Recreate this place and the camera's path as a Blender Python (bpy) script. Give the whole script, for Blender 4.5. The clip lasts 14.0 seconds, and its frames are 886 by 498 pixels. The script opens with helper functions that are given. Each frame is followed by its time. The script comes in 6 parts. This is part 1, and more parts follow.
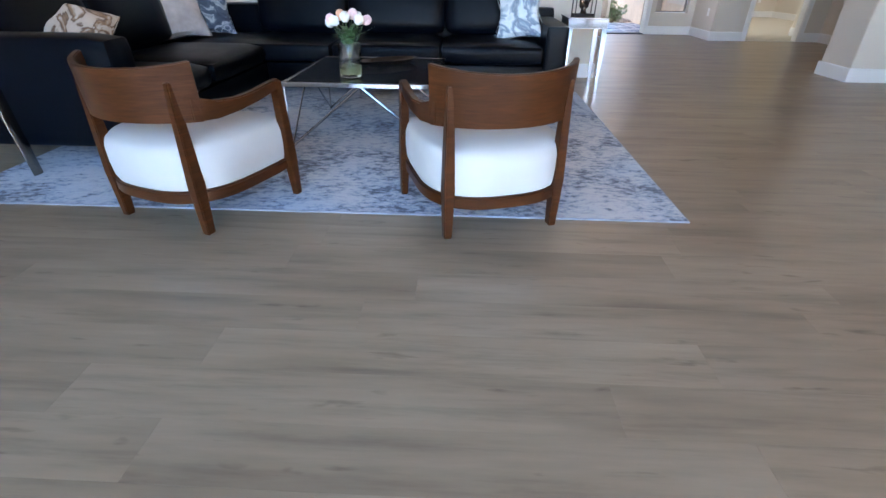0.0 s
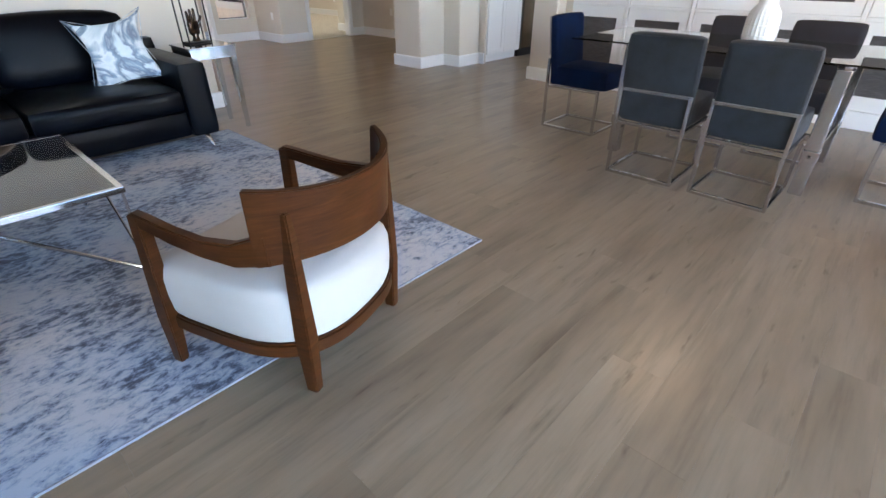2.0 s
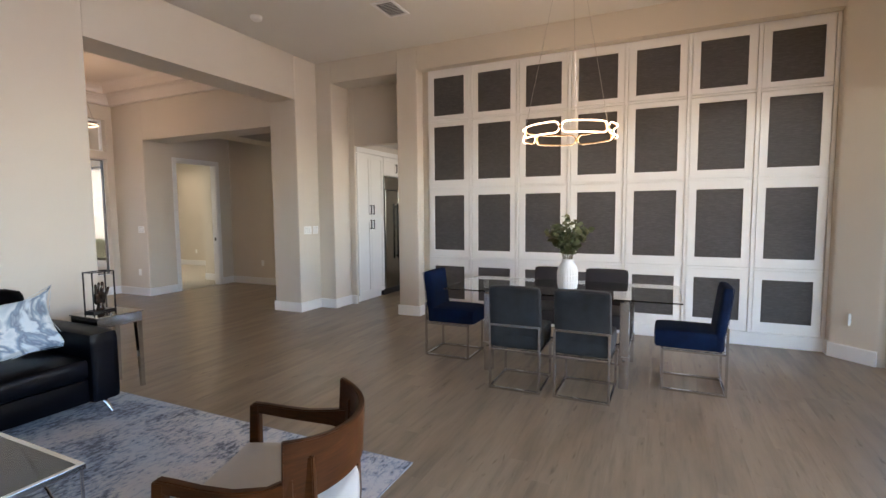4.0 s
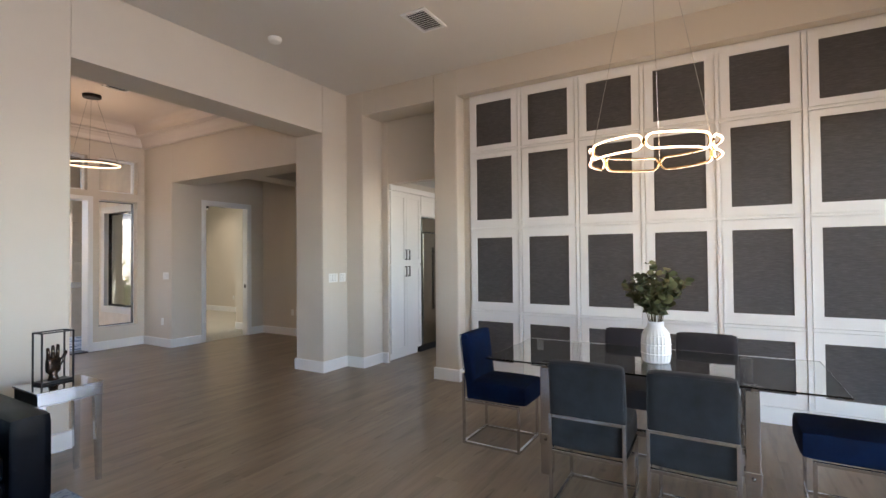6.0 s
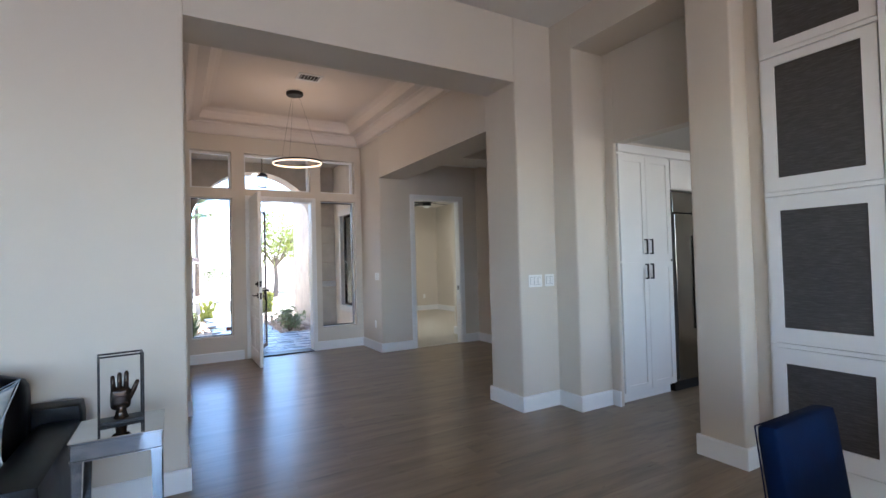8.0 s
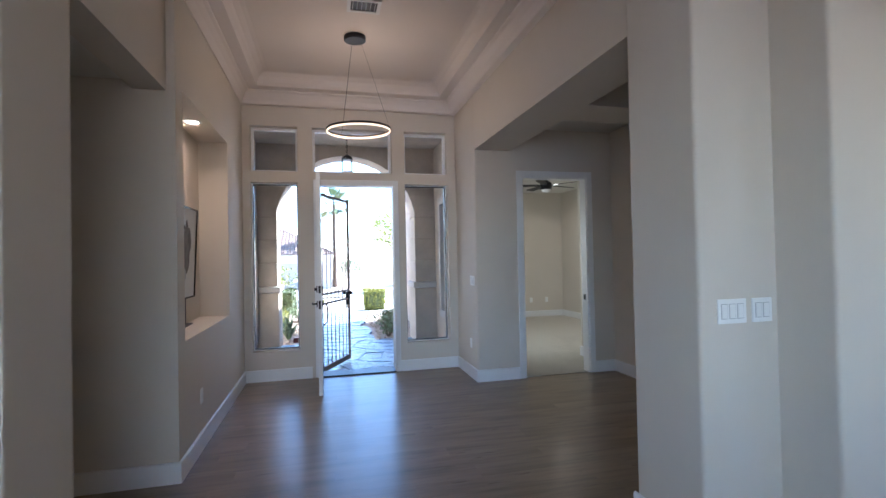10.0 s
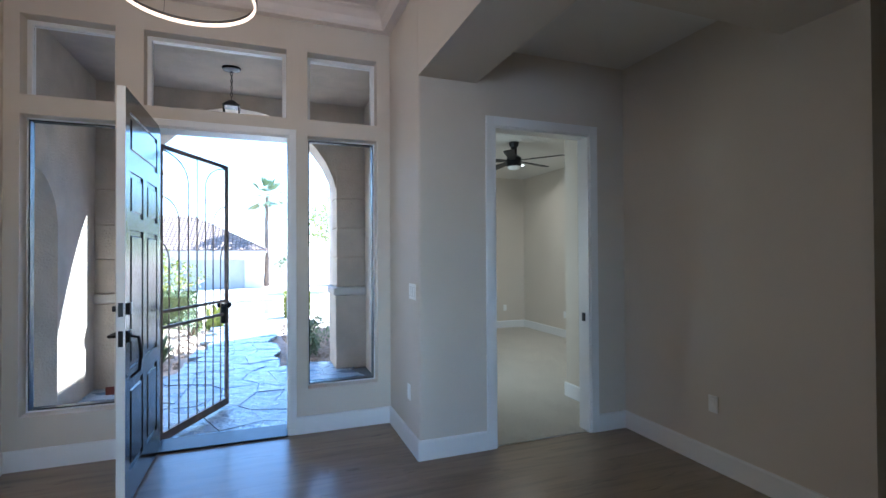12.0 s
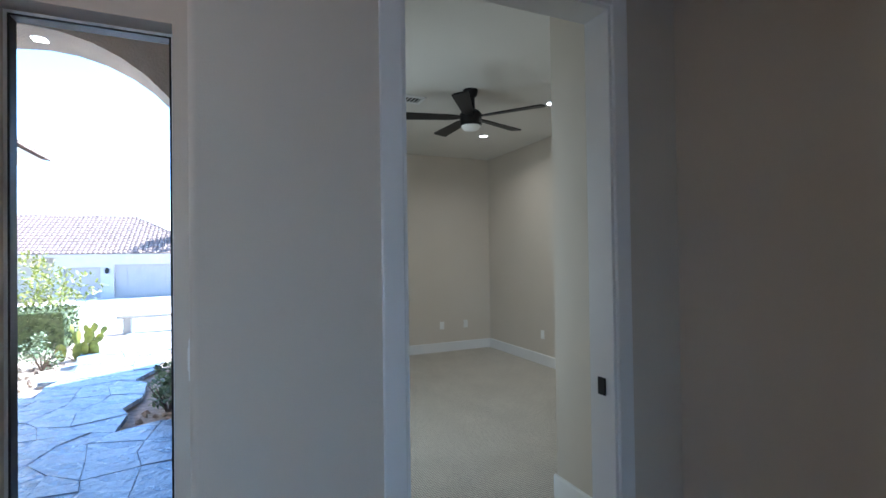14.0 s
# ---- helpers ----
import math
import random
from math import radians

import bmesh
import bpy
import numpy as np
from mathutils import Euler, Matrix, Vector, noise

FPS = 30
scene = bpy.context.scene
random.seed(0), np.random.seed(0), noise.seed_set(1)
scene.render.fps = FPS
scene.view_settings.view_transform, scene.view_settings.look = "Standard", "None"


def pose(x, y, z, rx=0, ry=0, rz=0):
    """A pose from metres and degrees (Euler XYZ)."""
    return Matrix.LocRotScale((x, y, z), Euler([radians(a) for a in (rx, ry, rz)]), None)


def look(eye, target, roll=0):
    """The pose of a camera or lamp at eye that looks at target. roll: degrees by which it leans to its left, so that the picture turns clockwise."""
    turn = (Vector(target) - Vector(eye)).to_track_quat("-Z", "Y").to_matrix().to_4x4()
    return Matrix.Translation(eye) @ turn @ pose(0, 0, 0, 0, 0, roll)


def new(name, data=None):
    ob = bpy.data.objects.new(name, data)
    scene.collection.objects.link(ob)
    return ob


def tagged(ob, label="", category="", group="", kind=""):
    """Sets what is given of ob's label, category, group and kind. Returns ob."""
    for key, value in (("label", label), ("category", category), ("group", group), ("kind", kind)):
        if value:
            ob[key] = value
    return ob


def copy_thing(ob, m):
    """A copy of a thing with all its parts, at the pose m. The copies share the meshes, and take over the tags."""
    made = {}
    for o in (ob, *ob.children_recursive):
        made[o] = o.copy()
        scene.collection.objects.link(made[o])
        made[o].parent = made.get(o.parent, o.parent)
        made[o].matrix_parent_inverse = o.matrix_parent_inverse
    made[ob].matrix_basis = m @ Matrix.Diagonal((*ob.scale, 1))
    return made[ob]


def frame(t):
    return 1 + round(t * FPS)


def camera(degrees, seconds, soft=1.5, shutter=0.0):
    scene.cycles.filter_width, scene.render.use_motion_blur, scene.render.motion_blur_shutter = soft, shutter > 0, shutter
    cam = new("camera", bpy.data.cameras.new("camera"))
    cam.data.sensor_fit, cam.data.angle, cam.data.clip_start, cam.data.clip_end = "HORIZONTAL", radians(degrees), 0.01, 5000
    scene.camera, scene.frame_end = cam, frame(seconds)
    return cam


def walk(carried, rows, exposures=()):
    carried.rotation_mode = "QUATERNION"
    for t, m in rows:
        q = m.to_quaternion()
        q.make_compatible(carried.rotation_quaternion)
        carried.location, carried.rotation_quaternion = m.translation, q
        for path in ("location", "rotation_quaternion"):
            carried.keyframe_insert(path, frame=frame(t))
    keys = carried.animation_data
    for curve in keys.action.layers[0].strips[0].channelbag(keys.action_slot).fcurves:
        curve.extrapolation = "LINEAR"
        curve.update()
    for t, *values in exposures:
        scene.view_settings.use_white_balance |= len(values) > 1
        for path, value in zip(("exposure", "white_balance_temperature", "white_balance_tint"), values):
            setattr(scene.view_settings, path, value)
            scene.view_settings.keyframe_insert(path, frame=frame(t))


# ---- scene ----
cam = camera(86.2, 14.0)
PATH = [
    (0, (-0.239, -0.205, 1.017), (-0.309, 1.515, -0.001), 0.6),
    (0.5, (-0.411, -0.009, 0.996), (-0.101, 1.66, -0.061), -0.4),
    (1, (-0.594, 0.188, 1.027), (0.068, 1.732, -0.058), -1.1),
    (1.5, (-0.732, 0.365, 1.086), (0.245, 1.726, -0.006), -0.2),
    (2, (-0.808, 0.554, 1.188), (0.447, 1.725, 0.16), -0.0),
    (2.5, (-1.067, 0.663, 1.295), (0.446, 1.667, 0.455), 1.2),
    (3, (-1.351, 0.614, 1.407), (0.351, 1.49, 0.826), 1.5),
    (3.5, (-1.527, 0.529, 1.464), (0.284, 1.328, 1.18), 1.3),
    (5.8, (-0.717, 0.831, 1.443), (1.03, 1.804, 1.488), -0.4),
    (6, (-0.555, 0.916, 1.466), (1.165, 1.936, 1.5), -0.5),
    (6.5, (-0.09, 1.049, 1.461), (1.541, 2.207, 1.497), -0.8),
    (7, (0.322, 1.305, 1.446), (1.765, 2.689, 1.489), -1.0),
    (7.5, (0.729, 1.552, 1.441), (1.947, 3.138, 1.481), -1.3),
    (8, (1.086, 1.858, 1.427), (2.075, 3.596, 1.473), -1.5),
    (8.5, (1.398, 2.195, 1.473), (2.199, 4.028, 1.51), -1.8),
    (9, (1.698, 2.536, 1.477), (2.348, 4.427, 1.522), -1.8),
    (9.2, (1.812, 2.711, 1.482), (2.392, 4.625, 1.521), -1.7),
    (11.3, (2.674, 4.847, 1.498), (3.119, 6.797, 1.525), -1.0),
    (11.5, (2.738, 5.072, 1.479), (3.239, 7.008, 1.502), -0.8),
    (12, (2.894, 5.596, 1.467), (3.593, 7.47, 1.489), -0.3),
    (12.5, (3.15, 6.046, 1.474), (3.969, 7.87, 1.497), -0.1),
    (13, (3.4, 6.525, 1.478), (4.269, 8.326, 1.496), -0.2),
    (13.5, (3.721, 6.973, 1.486), (4.595, 8.772, 1.51), -0.9),
    (14, (4.018, 7.408, 1.474), (4.835, 9.233, 1.498), -0.8),
]
walk(cam, [(t, look(eye, target, roll)) for t, eye, target, roll in PATH],
     [(0, 3.48, 6250, 13), (0.5, 3.45, 6500, 14), (2, 3.5, 6800, 13), (3.5, 3.15, 7200, 15), (6, 3.1, 6800, 13), (7.5, 2.97, 6100, 11), (9, 2.74, 5750, 10),
      (11.5, 2.85, 5150, 6), (12.5, 2.72, 5100, 3), (14, 2.5, 5200, 7)])

# ---------------------------------------------------------------- world, sun, large lights
world = bpy.data.worlds.new("World")
scene.world = world
world.use_nodes = True
wn = world.node_tree
sky = wn.nodes.new("ShaderNodeTexSky")
sky.sky_type, sky.sun_disc = "NISHITA", False
sky.sun_elevation, sky.sun_rotation = radians(45), radians(51.5)
sky.altitude, sky.dust_density, sky.ozone_density = 1500, 0.05, 3.0
wn.links.new(sky.outputs[0], wn.nodes["Background"].inputs[0])
wn.nodes["Background"].inputs[1].default_value = 0.15


def lamp(name, kind, m, energy, colour, **more):
    data = bpy.data.lights.new(name, kind)
    data.energy, data.color = energy, colour
    for key, value in more.items():
        if key == "size":
            data.shape, data.size, data.size_y = "RECTANGLE", value[0], value[1]
        if key == "angle":
            data.angle = value
        if key == "radius":
            data.shadow_soft_size = value
        if key == "spread":
            data.spread = value
    ob = new(name, data)
    ob.matrix_world = m
    return ob


SUN_FROM = Vector((0.78, 0.62, 1.0))
lamp("sun", "SUN", look(SUN_FROM * 20, (0, 0, 0)), 4.8, (1.0, 0.95, 0.87), angle=radians(0.55))
# area lamps that stand in for sky light at the rear sliding doors and bedroom window
lamp("rear_window_skylight", "AREA", look((-0.8, -1.36, 1.75), (-0.8, 3.0, -0.35)), 6.0, (0.23, 0.54, 1.0), size=(4.2, 1.6), spread=radians(115))
# warm lamp aimed upward, standing in for bounce off sunlit ground outside
lamp("rear_window_groundlight", "AREA", look((0.8, -1.36, 0.95), (0.5, 3.0, 3.3)), 6.3, (1.0, 0.69, 0.36), size=(5.2, 1.5), spread=radians(160))
lamp("bedroom_window_light", "AREA", look((4.36, 11.0, 1.5), (8.0, 11.0, 1.0)), 3.3, (0.98, 1.0, 0.88), size=(1.1, 1.6))
# fill light added at an assumed kitchen window, out of view
lamp("kitchen_fill_light", "AREA", look((6.6, 1.05, 1.7), (6.0, 4.5, 2.4)), 3.0, (0.96, 0.96, 0.92), size=(2.2, 1.2))

# ---------------------------------------------------------------- materials
def material(name, colour, rough=0.5, metal=0.0, **more):
    m = bpy.data.materials.new(name)
    m.use_nodes = True
    b = m.node_tree.nodes["Principled BSDF"]
    b.inputs["Base Color"].default_value = (*colour, 1)
    b.inputs["Roughness"].default_value = rough
    b.inputs["Metallic"].default_value = metal
    for key, value in more.items():
        b.inputs[key].default_value = value
    return m


def node(m, kind, **values):
    n = m.node_tree.nodes.new(kind)
    for key, value in values.items():
        if key in n.inputs:
            n.inputs[key].default_value = value
    return n


def link(m, a, b):
    m.node_tree.links.new(a, b)


def coords(m, scale=(1, 1, 1), space="Object"):
    tc = node(m, "ShaderNodeTexCoord")
    mp = node(m, "ShaderNodeMapping")
    mp.inputs["Scale"].default_value = scale
    link(m, tc.outputs[space], mp.inputs["Vector"])
    return mp.outputs["Vector"]


def noise_tex(m, vec, scale, detail=4.0, rough=0.55, distort=0.0):
    n = node(m, "ShaderNodeTexNoise")
    n.inputs["Scale"].default_value, n.inputs["Detail"].default_value = scale, detail
    n.inputs["Roughness"].default_value, n.inputs["Distortion"].default_value = rough, distort
    link(m, vec, n.inputs["Vector"])
    return n.outputs["Fac"]


def ramp(m, fac, stops):
    r = node(m, "ShaderNodeValToRGB")
    els = r.color_ramp.elements
    while len(els) < len(stops):
        els.new(0.5)
    for e, (p, c) in zip(els, stops):
        e.position, e.color = p, (*c, 1)
    link(m, fac, r.inputs["Fac"])
    return r.outputs["Color"]


def mixed(m, fac, a, b, mode="MIX"):
    n = m.node_tree.nodes.new("ShaderNodeMix")
    n.data_type, n.blend_type = "RGBA", mode
    for sock, v in ((n.inputs[0], fac), (n.inputs[6], a), (n.inputs[7], b)):
        if isinstance(v, (int, float)):
            sock.default_value = v
        elif isinstance(v, tuple):
            sock.default_value = (*v, 1)
        else:
            link(m, v, sock)
    return n.outputs[2]


def bump(m, height, strength=0.2, distance=0.01):
    b = node(m, "ShaderNodeBump")
    b.inputs["Strength"].default_value, b.inputs["Distance"].default_value = strength, distance
    link(m, height, b.inputs["Height"])
    link(m, b.outputs["Normal"], m.node_tree.nodes["Principled BSDF"].inputs["Normal"])


def base(m, colour):
    link(m, colour, m.node_tree.nodes["Principled BSDF"].inputs["Base Color"])


def roughness(m, fac, low, high):
    r = node(m, "ShaderNodeMapRange")
    r.inputs["To Min"].default_value, r.inputs["To Max"].default_value = low, high
    link(m, fac, r.inputs["Value"])
    link(m, r.outputs[0], m.node_tree.nodes["Principled BSDF"].inputs["Roughness"])


def varied(name, colour, rough=0.5, metal=0.0, spread=0.12, scale=6.0, fine=120.0, bumpy=0.1, depth=0.004, **more):
    """A plain surface with soft blotches, fine relief and uneven gloss."""
    m = material(name, colour, rough, metal, **more)
    v = coords(m)
    big = noise_tex(m, v, scale, 5)
    low = tuple(c * (1 - spread) for c in colour)
    high = tuple(min(1, c * (1 + spread)) for c in colour)
    base(m, ramp(m, big, [(0.3, low), (0.7, high)]))
    roughness(m, big, max(0.02, rough - 0.08), min(1, rough + 0.08))
    if bumpy:
        bump(m, noise_tex(m, v, fine, 3), bumpy, depth)
    return m


WALL = varied("wall_paint", (0.615, 0.56, 0.485), 0.72, spread=0.025, scale=1.3, fine=160, bumpy=0.25, depth=0.003)
CEILING = varied("ceiling_paint", (0.70, 0.68, 0.64), 0.85, spread=0.02, scale=1.0, fine=90, bumpy=0.4, depth=0.004)
TRIM = varied("white_trim", (0.77, 0.77, 0.77), 0.38, spread=0.02, scale=3, fine=60, bumpy=0.05, depth=0.002)
TRAY = varied("tray_paint", (0.74, 0.68, 0.64), 0.8, spread=0.02, scale=1.5, fine=90, bumpy=0.25, depth=0.003)
BLACK = varied("black_metal", (0.018, 0.018, 0.02), 0.42, 0.6, spread=0.2, scale=20, bumpy=0.05)
CHROME = varied("chrome", (0.60, 0.60, 0.61), 0.14, 1.0, spread=0.05, scale=9, bumpy=0.0)
STEEL = varied("brushed_steel", (0.23, 0.222, 0.205), 0.15, 1.0, spread=0.08, scale=3, fine=200, bumpy=0.06)
MIRROR = varied("aged_mirror", (0.56, 0.58, 0.59), 0.045, 1.0, spread=0.04, scale=8, bumpy=0.0)
PLATE = varied("switch_plastic", (0.82, 0.82, 0.80), 0.35, spread=0.01, scale=30, bumpy=0.0)
GREYPLATE = varied("grey_plate", (0.42, 0.42, 0.42), 0.35, spread=0.03, scale=30, bumpy=0.0)
GLASS = material("clear_glass", (0.94, 0.98, 0.97), 0.0, **{"Transmission Weight": 1.0, "IOR": 1.45})
SMOKE = material("smoked_glass", (0.13, 0.14, 0.15), 0.04, **{"Transmission Weight": 0.85, "IOR": 1.45})
PANE = material("window_glass", (1, 1, 1), 0.0, **{"Transmission Weight": 1.0, "IOR": 1.08})
DARKPANE = material("reflecting_glass", (0.55, 0.58, 0.6), 0.0, **{"Transmission Weight": 1.0, "IOR": 1.7})
WATER = material("vase_water", (0.75, 0.72, 0.30), 0.0, **{"Transmission Weight": 0.85, "IOR": 1.33})


def glow(name, colour, strength):
    m = material(name, colour, 0.4)
    b = m.node_tree.nodes["Principled BSDF"]
    b.inputs["Emission Color"].default_value = (*colour, 1)
    b.inputs["Emission Strength"].default_value = strength
    return m


LED = glow("warm_led", (1.0, 0.70, 0.48), 0.75)
RINGLED = glow("ring_led", (1.0, 0.70, 0.46), 0.30)
CAN = glow("can_lamp", (1.0, 0.93, 0.82), 1.2)


def random_number(m):
    """One random number a piece, whether it is an object of its own or an island of a joined mesh."""
    o, g = node(m, "ShaderNodeObjectInfo"), node(m, "ShaderNodeNewGeometry")
    a = node(m, "ShaderNodeMath")
    link(m, o.outputs["Random"], a.inputs[0]), link(m, g.outputs["Random Per Island"], a.inputs[1])
    f = node(m, "ShaderNodeMath")
    f.operation = "FRACT"
    link(m, a.outputs[0], f.inputs[0])
    return f.outputs[0], g.outputs["Position"]


def plank_wood(name, stops, rough):
    m = material(name, (0.3, 0.25, 0.2), rough)
    r, pos = random_number(m)
    c = node(m, "ShaderNodeCombineXYZ")
    s = node(m, "ShaderNodeMath")
    s.operation = "MULTIPLY"
    s.inputs[1].default_value = 37.0
    link(m, r, s.inputs[0])
    for i in range(3):
        link(m, s.outputs[0], c.inputs[i])
    a = node(m, "ShaderNodeVectorMath")
    link(m, pos, a.inputs[0]), link(m, c.outputs[0], a.inputs[1])
    mp = node(m, "ShaderNodeMapping")
    mp.inputs["Scale"].default_value = (0.8, 4.2, 1.0)
    link(m, a.outputs[0], mp.inputs["Vector"])
    v = mp.outputs["Vector"]
    broad = noise_tex(m, v, 1.3, 4, 0.55, 0.15)
    mp2 = node(m, "ShaderNodeMapping")
    mp2.inputs["Scale"].default_value = (1.3, 15.0, 1.0)
    link(m, a.outputs[0], mp2.inputs["Vector"])
    fine = noise_tex(m, mp2.outputs["Vector"], 1.3, 5, 0.65)
    mp3 = node(m, "ShaderNodeMapping")
    mp3.inputs["Scale"].default_value = (2.2, 11.0, 1.0)
    link(m, a.outputs[0], mp3.inputs["Vector"])
    knot = ramp(m, noise_tex(m, mp3.outputs["Vector"], 2.1, 3, 0.5, 0.4), [(0.0, (1, 1, 1)), (0.65, (1, 1, 1)), (0.75, (0.64, 0.60, 0.56))])
    col = ramp(m, broad, stops)
    tone = ramp(m, r, [(0.0, (0.955, 0.955, 0.95)), (0.5, (0.99, 0.99, 0.985)), (1.0, (1.03, 1.03, 1.02))])
    grain = ramp(m, fine, [(0.28, (0.70, 0.68, 0.66)), (0.48, (0.97, 0.965, 0.96)), (0.72, (1.10, 1.10, 1.10))])
    base(m, mixed(m, 1.0, mixed(m, 1.0, mixed(m, 1.0, col, tone, "MULTIPLY"), grain, "MULTIPLY"), knot, "MULTIPLY"))
    roughness(m, fine, rough - 0.07, rough + 0.06)
    bump(m, fine, 0.16, 0.002)
    m.node_tree.nodes["Principled BSDF"].inputs["Coat Weight"].default_value = 0.55
    m.node_tree.nodes["Principled BSDF"].inputs["Coat Roughness"].default_value = 0.22
    m.node_tree.nodes["Principled BSDF"].inputs["Specular IOR Level"].default_value = 0.3
    return m


FLOORWOOD = plank_wood("vinyl_plank", [(0.22, (0.168, 0.124, 0.080)), (0.5, (0.236, 0.180, 0.120)), (0.78, (0.284, 0.224, 0.154))], 0.46)
SUBFLOOR = varied("dark_joint", (0.22, 0.167, 0.12), 0.7)


def walnut_wood(name):
    m = material(name, (0.2, 0.09, 0.04), 0.36, **{"Specular IOR Level": 0.14})
    v = coords(m, (3.0, 3.0, 22.0))
    a = noise_tex(m, v, 1.6, 6, 0.6, 0.8)
    b = noise_tex(m, coords(m, (9, 9, 140)), 1.5, 4)
    base(m, mixed(m, 0.35, ramp(m, a, [(0.25, (0.016, 0.0045, 0.0014)), (0.55, (0.047, 0.0132, 0.0032)), (0.8, (0.098, 0.030, 0.0075))]), ramp(m, b, [(0.3, (0.022, 0.008, 0.003)), (0.7, (0.075, 0.028, 0.010))])))
    roughness(m, a, 0.28, 0.42)
    bump(m, b, 0.08, 0.001)
    return m


WALNUT = walnut_wood("walnut")


def cloth(name, colour, rough=0.9, sheen=0.3, spread=0.2, scale=9.0, weave=420.0, strength=0.25):
    m = varied(name, colour, rough, spread=spread, scale=scale, fine=weave, bumpy=strength, depth=0.002)
    m.node_tree.nodes["Principled BSDF"].inputs["Sheen Weight"].default_value = sheen
    return m


CREAM = cloth("cream_boucle", (0.42, 0.405, 0.38), 0.95, 0.1, 0.04, 5, 260, 0.5)
NAVY = cloth("navy_velvet", (0.0005, 0.008, 0.034), 0.9, 0.0, 0.35, 7)
NAVY.node_tree.nodes["Principled BSDF"].inputs["Specular IOR Level"].default_value = 0.15
GREYVELVET = cloth("grey_velvet", (0.0065, 0.010, 0.0145), 0.8, 0.06, 0.75, 9)
DUSKVELVET = cloth("dusk_velvet", (0.013, 0.011, 0.015), 0.85, 0.08, 0.3, 8)
LEATHER = varied("black_leather", (0.0010, 0.0017, 0.0036), 0.36, spread=0.3, scale=5, fine=170, bumpy=0.15, depth=0.002, **{"Specular IOR Level": 0.09})
STITCH = varied("black_piping", (0.02, 0.02, 0.024), 0.5)


def grasscloth():
    m = material("dark_grasscloth", (0.1, 0.095, 0.095), 0.7)
    v = coords(m, (1, 14, 240))
    a = noise_tex(m, v, 1.2, 4, 0.65)
    b = noise_tex(m, coords(m, (1, 3, 8)), 1.0, 3)
    base(m, mixed(m, 0.3, ramp(m, a, [(0.34, (0.034, 0.032, 0.033)), (0.50, (0.060, 0.056, 0.057)), (0.68, (0.115, 0.108, 0.107))]), ramp(m, b, [(0.3, (0.05, 0.047, 0.047)), (0.7, (0.08, 0.076, 0.075))])))
    bump(m, a, 0.6, 0.004)
    return m


GRASSCLOTH = grasscloth()


def rug_pattern():
    """Worn blue-grey dashes on an ivory ground, thick in some patches and rubbed away in others."""
    m = material("rug_pile", (0.5, 0.5, 0.52), 0.95)
    v = coords(m, (1, 1, 1))
    turned = node(m, "ShaderNodeMapping")
    turned.inputs["Rotation"].default_value = (0, 0, radians(-18))
    turned.inputs["Scale"].default_value = (1.0, 2.0, 1.0)
    link(m, v, turned.inputs["Vector"])
    dash = noise_tex(m, turned.outputs["Vector"], 18.0, 8, 0.70, 0.4)
    patch = noise_tex(m, v, 2.6, 6, 0.62, 0.8)
    rubbed = noise_tex(m, v, 34.0, 5, 0.7)
    s = node(m, "ShaderNodeMath")
    s.operation = "MULTIPLY_ADD"
    s.inputs[1].default_value = 0.85
    link(m, patch, s.inputs[0]), link(m, dash, s.inputs[2])
    s2 = node(m, "ShaderNodeMath")
    s2.operation = "MULTIPLY_ADD"
    s2.inputs[1].default_value = 0.36
    link(m, rubbed, s2.inputs[0]), link(m, s.outputs[0], s2.inputs[2])
    s3 = node(m, "ShaderNodeMath")
    s3.operation = "MULTIPLY"
    s3.inputs[1].default_value = 0.75
    link(m, s2.outputs[0], s3.inputs[0])
    c = ramp(m, s3.outputs[0], [(0.68, (0.05, 0.06, 0.085)), (0.745, (0.13, 0.155, 0.20)), (0.785, (0.28, 0.32, 0.385)), (0.835, (0.43, 0.45, 0.48)), (0.90, (0.54, 0.54, 0.54))])
    warm = ramp(m, noise_tex(m, v, 0.9, 3), [(0.42, (0.68, 0.79, 0.92)), (0.62, (0.90, 0.86, 0.83))])
    base(m, mixed(m, 1.0, c, warm, "MULTIPLY"))
    bump(m, noise_tex(m, v, 240, 3), 0.5, 0.004)
    m.node_tree.nodes["Principled BSDF"].inputs["Sheen Weight"].default_value = 0.2
    return m


RUG = rug_pattern()
RUGEDGE = cloth("rug_binding", (0.20, 0.21, 0.24), 0.9)


def carpet_loop():
    m = material("loop_carpet", (0.5, 0.48, 0.43), 0.95)
    mp = coords(m, (1.15, 0.8, 1))
    w = node(m, "ShaderNodeTexVoronoi")
    w.inputs["Scale"].default_value = 60
    w.inputs["Randomness"].default_value = 0.14
    link(m, mp, w.inputs["Vector"])
    n = noise_tex(m, mp, 3.0, 4)
    # gaps between loops drawn darker, their shade put into the colour
    loop = ramp(m, w.outputs["Distance"], [(0.0, (0.80, 0.77, 0.70)), (0.36, (0.68, 0.65, 0.59)), (0.62, (0.30, 0.28, 0.25))])
    base(m, mixed(m, 1.0, loop, ramp(m, n, [(0.3, (0.92, 0.92, 0.92)), (0.7, (1.04, 1.04, 1.03))]), "MULTIPLY"))
    inv = node(m, "ShaderNodeMath")
    inv.operation = "SUBTRACT"
    inv.inputs[0].default_value = 1.0
    link(m, w.outputs["Distance"], inv.inputs[1])
    bump(m, inv.outputs[0], 0.9, 0.01)
    return m


CARPET = carpet_loop()


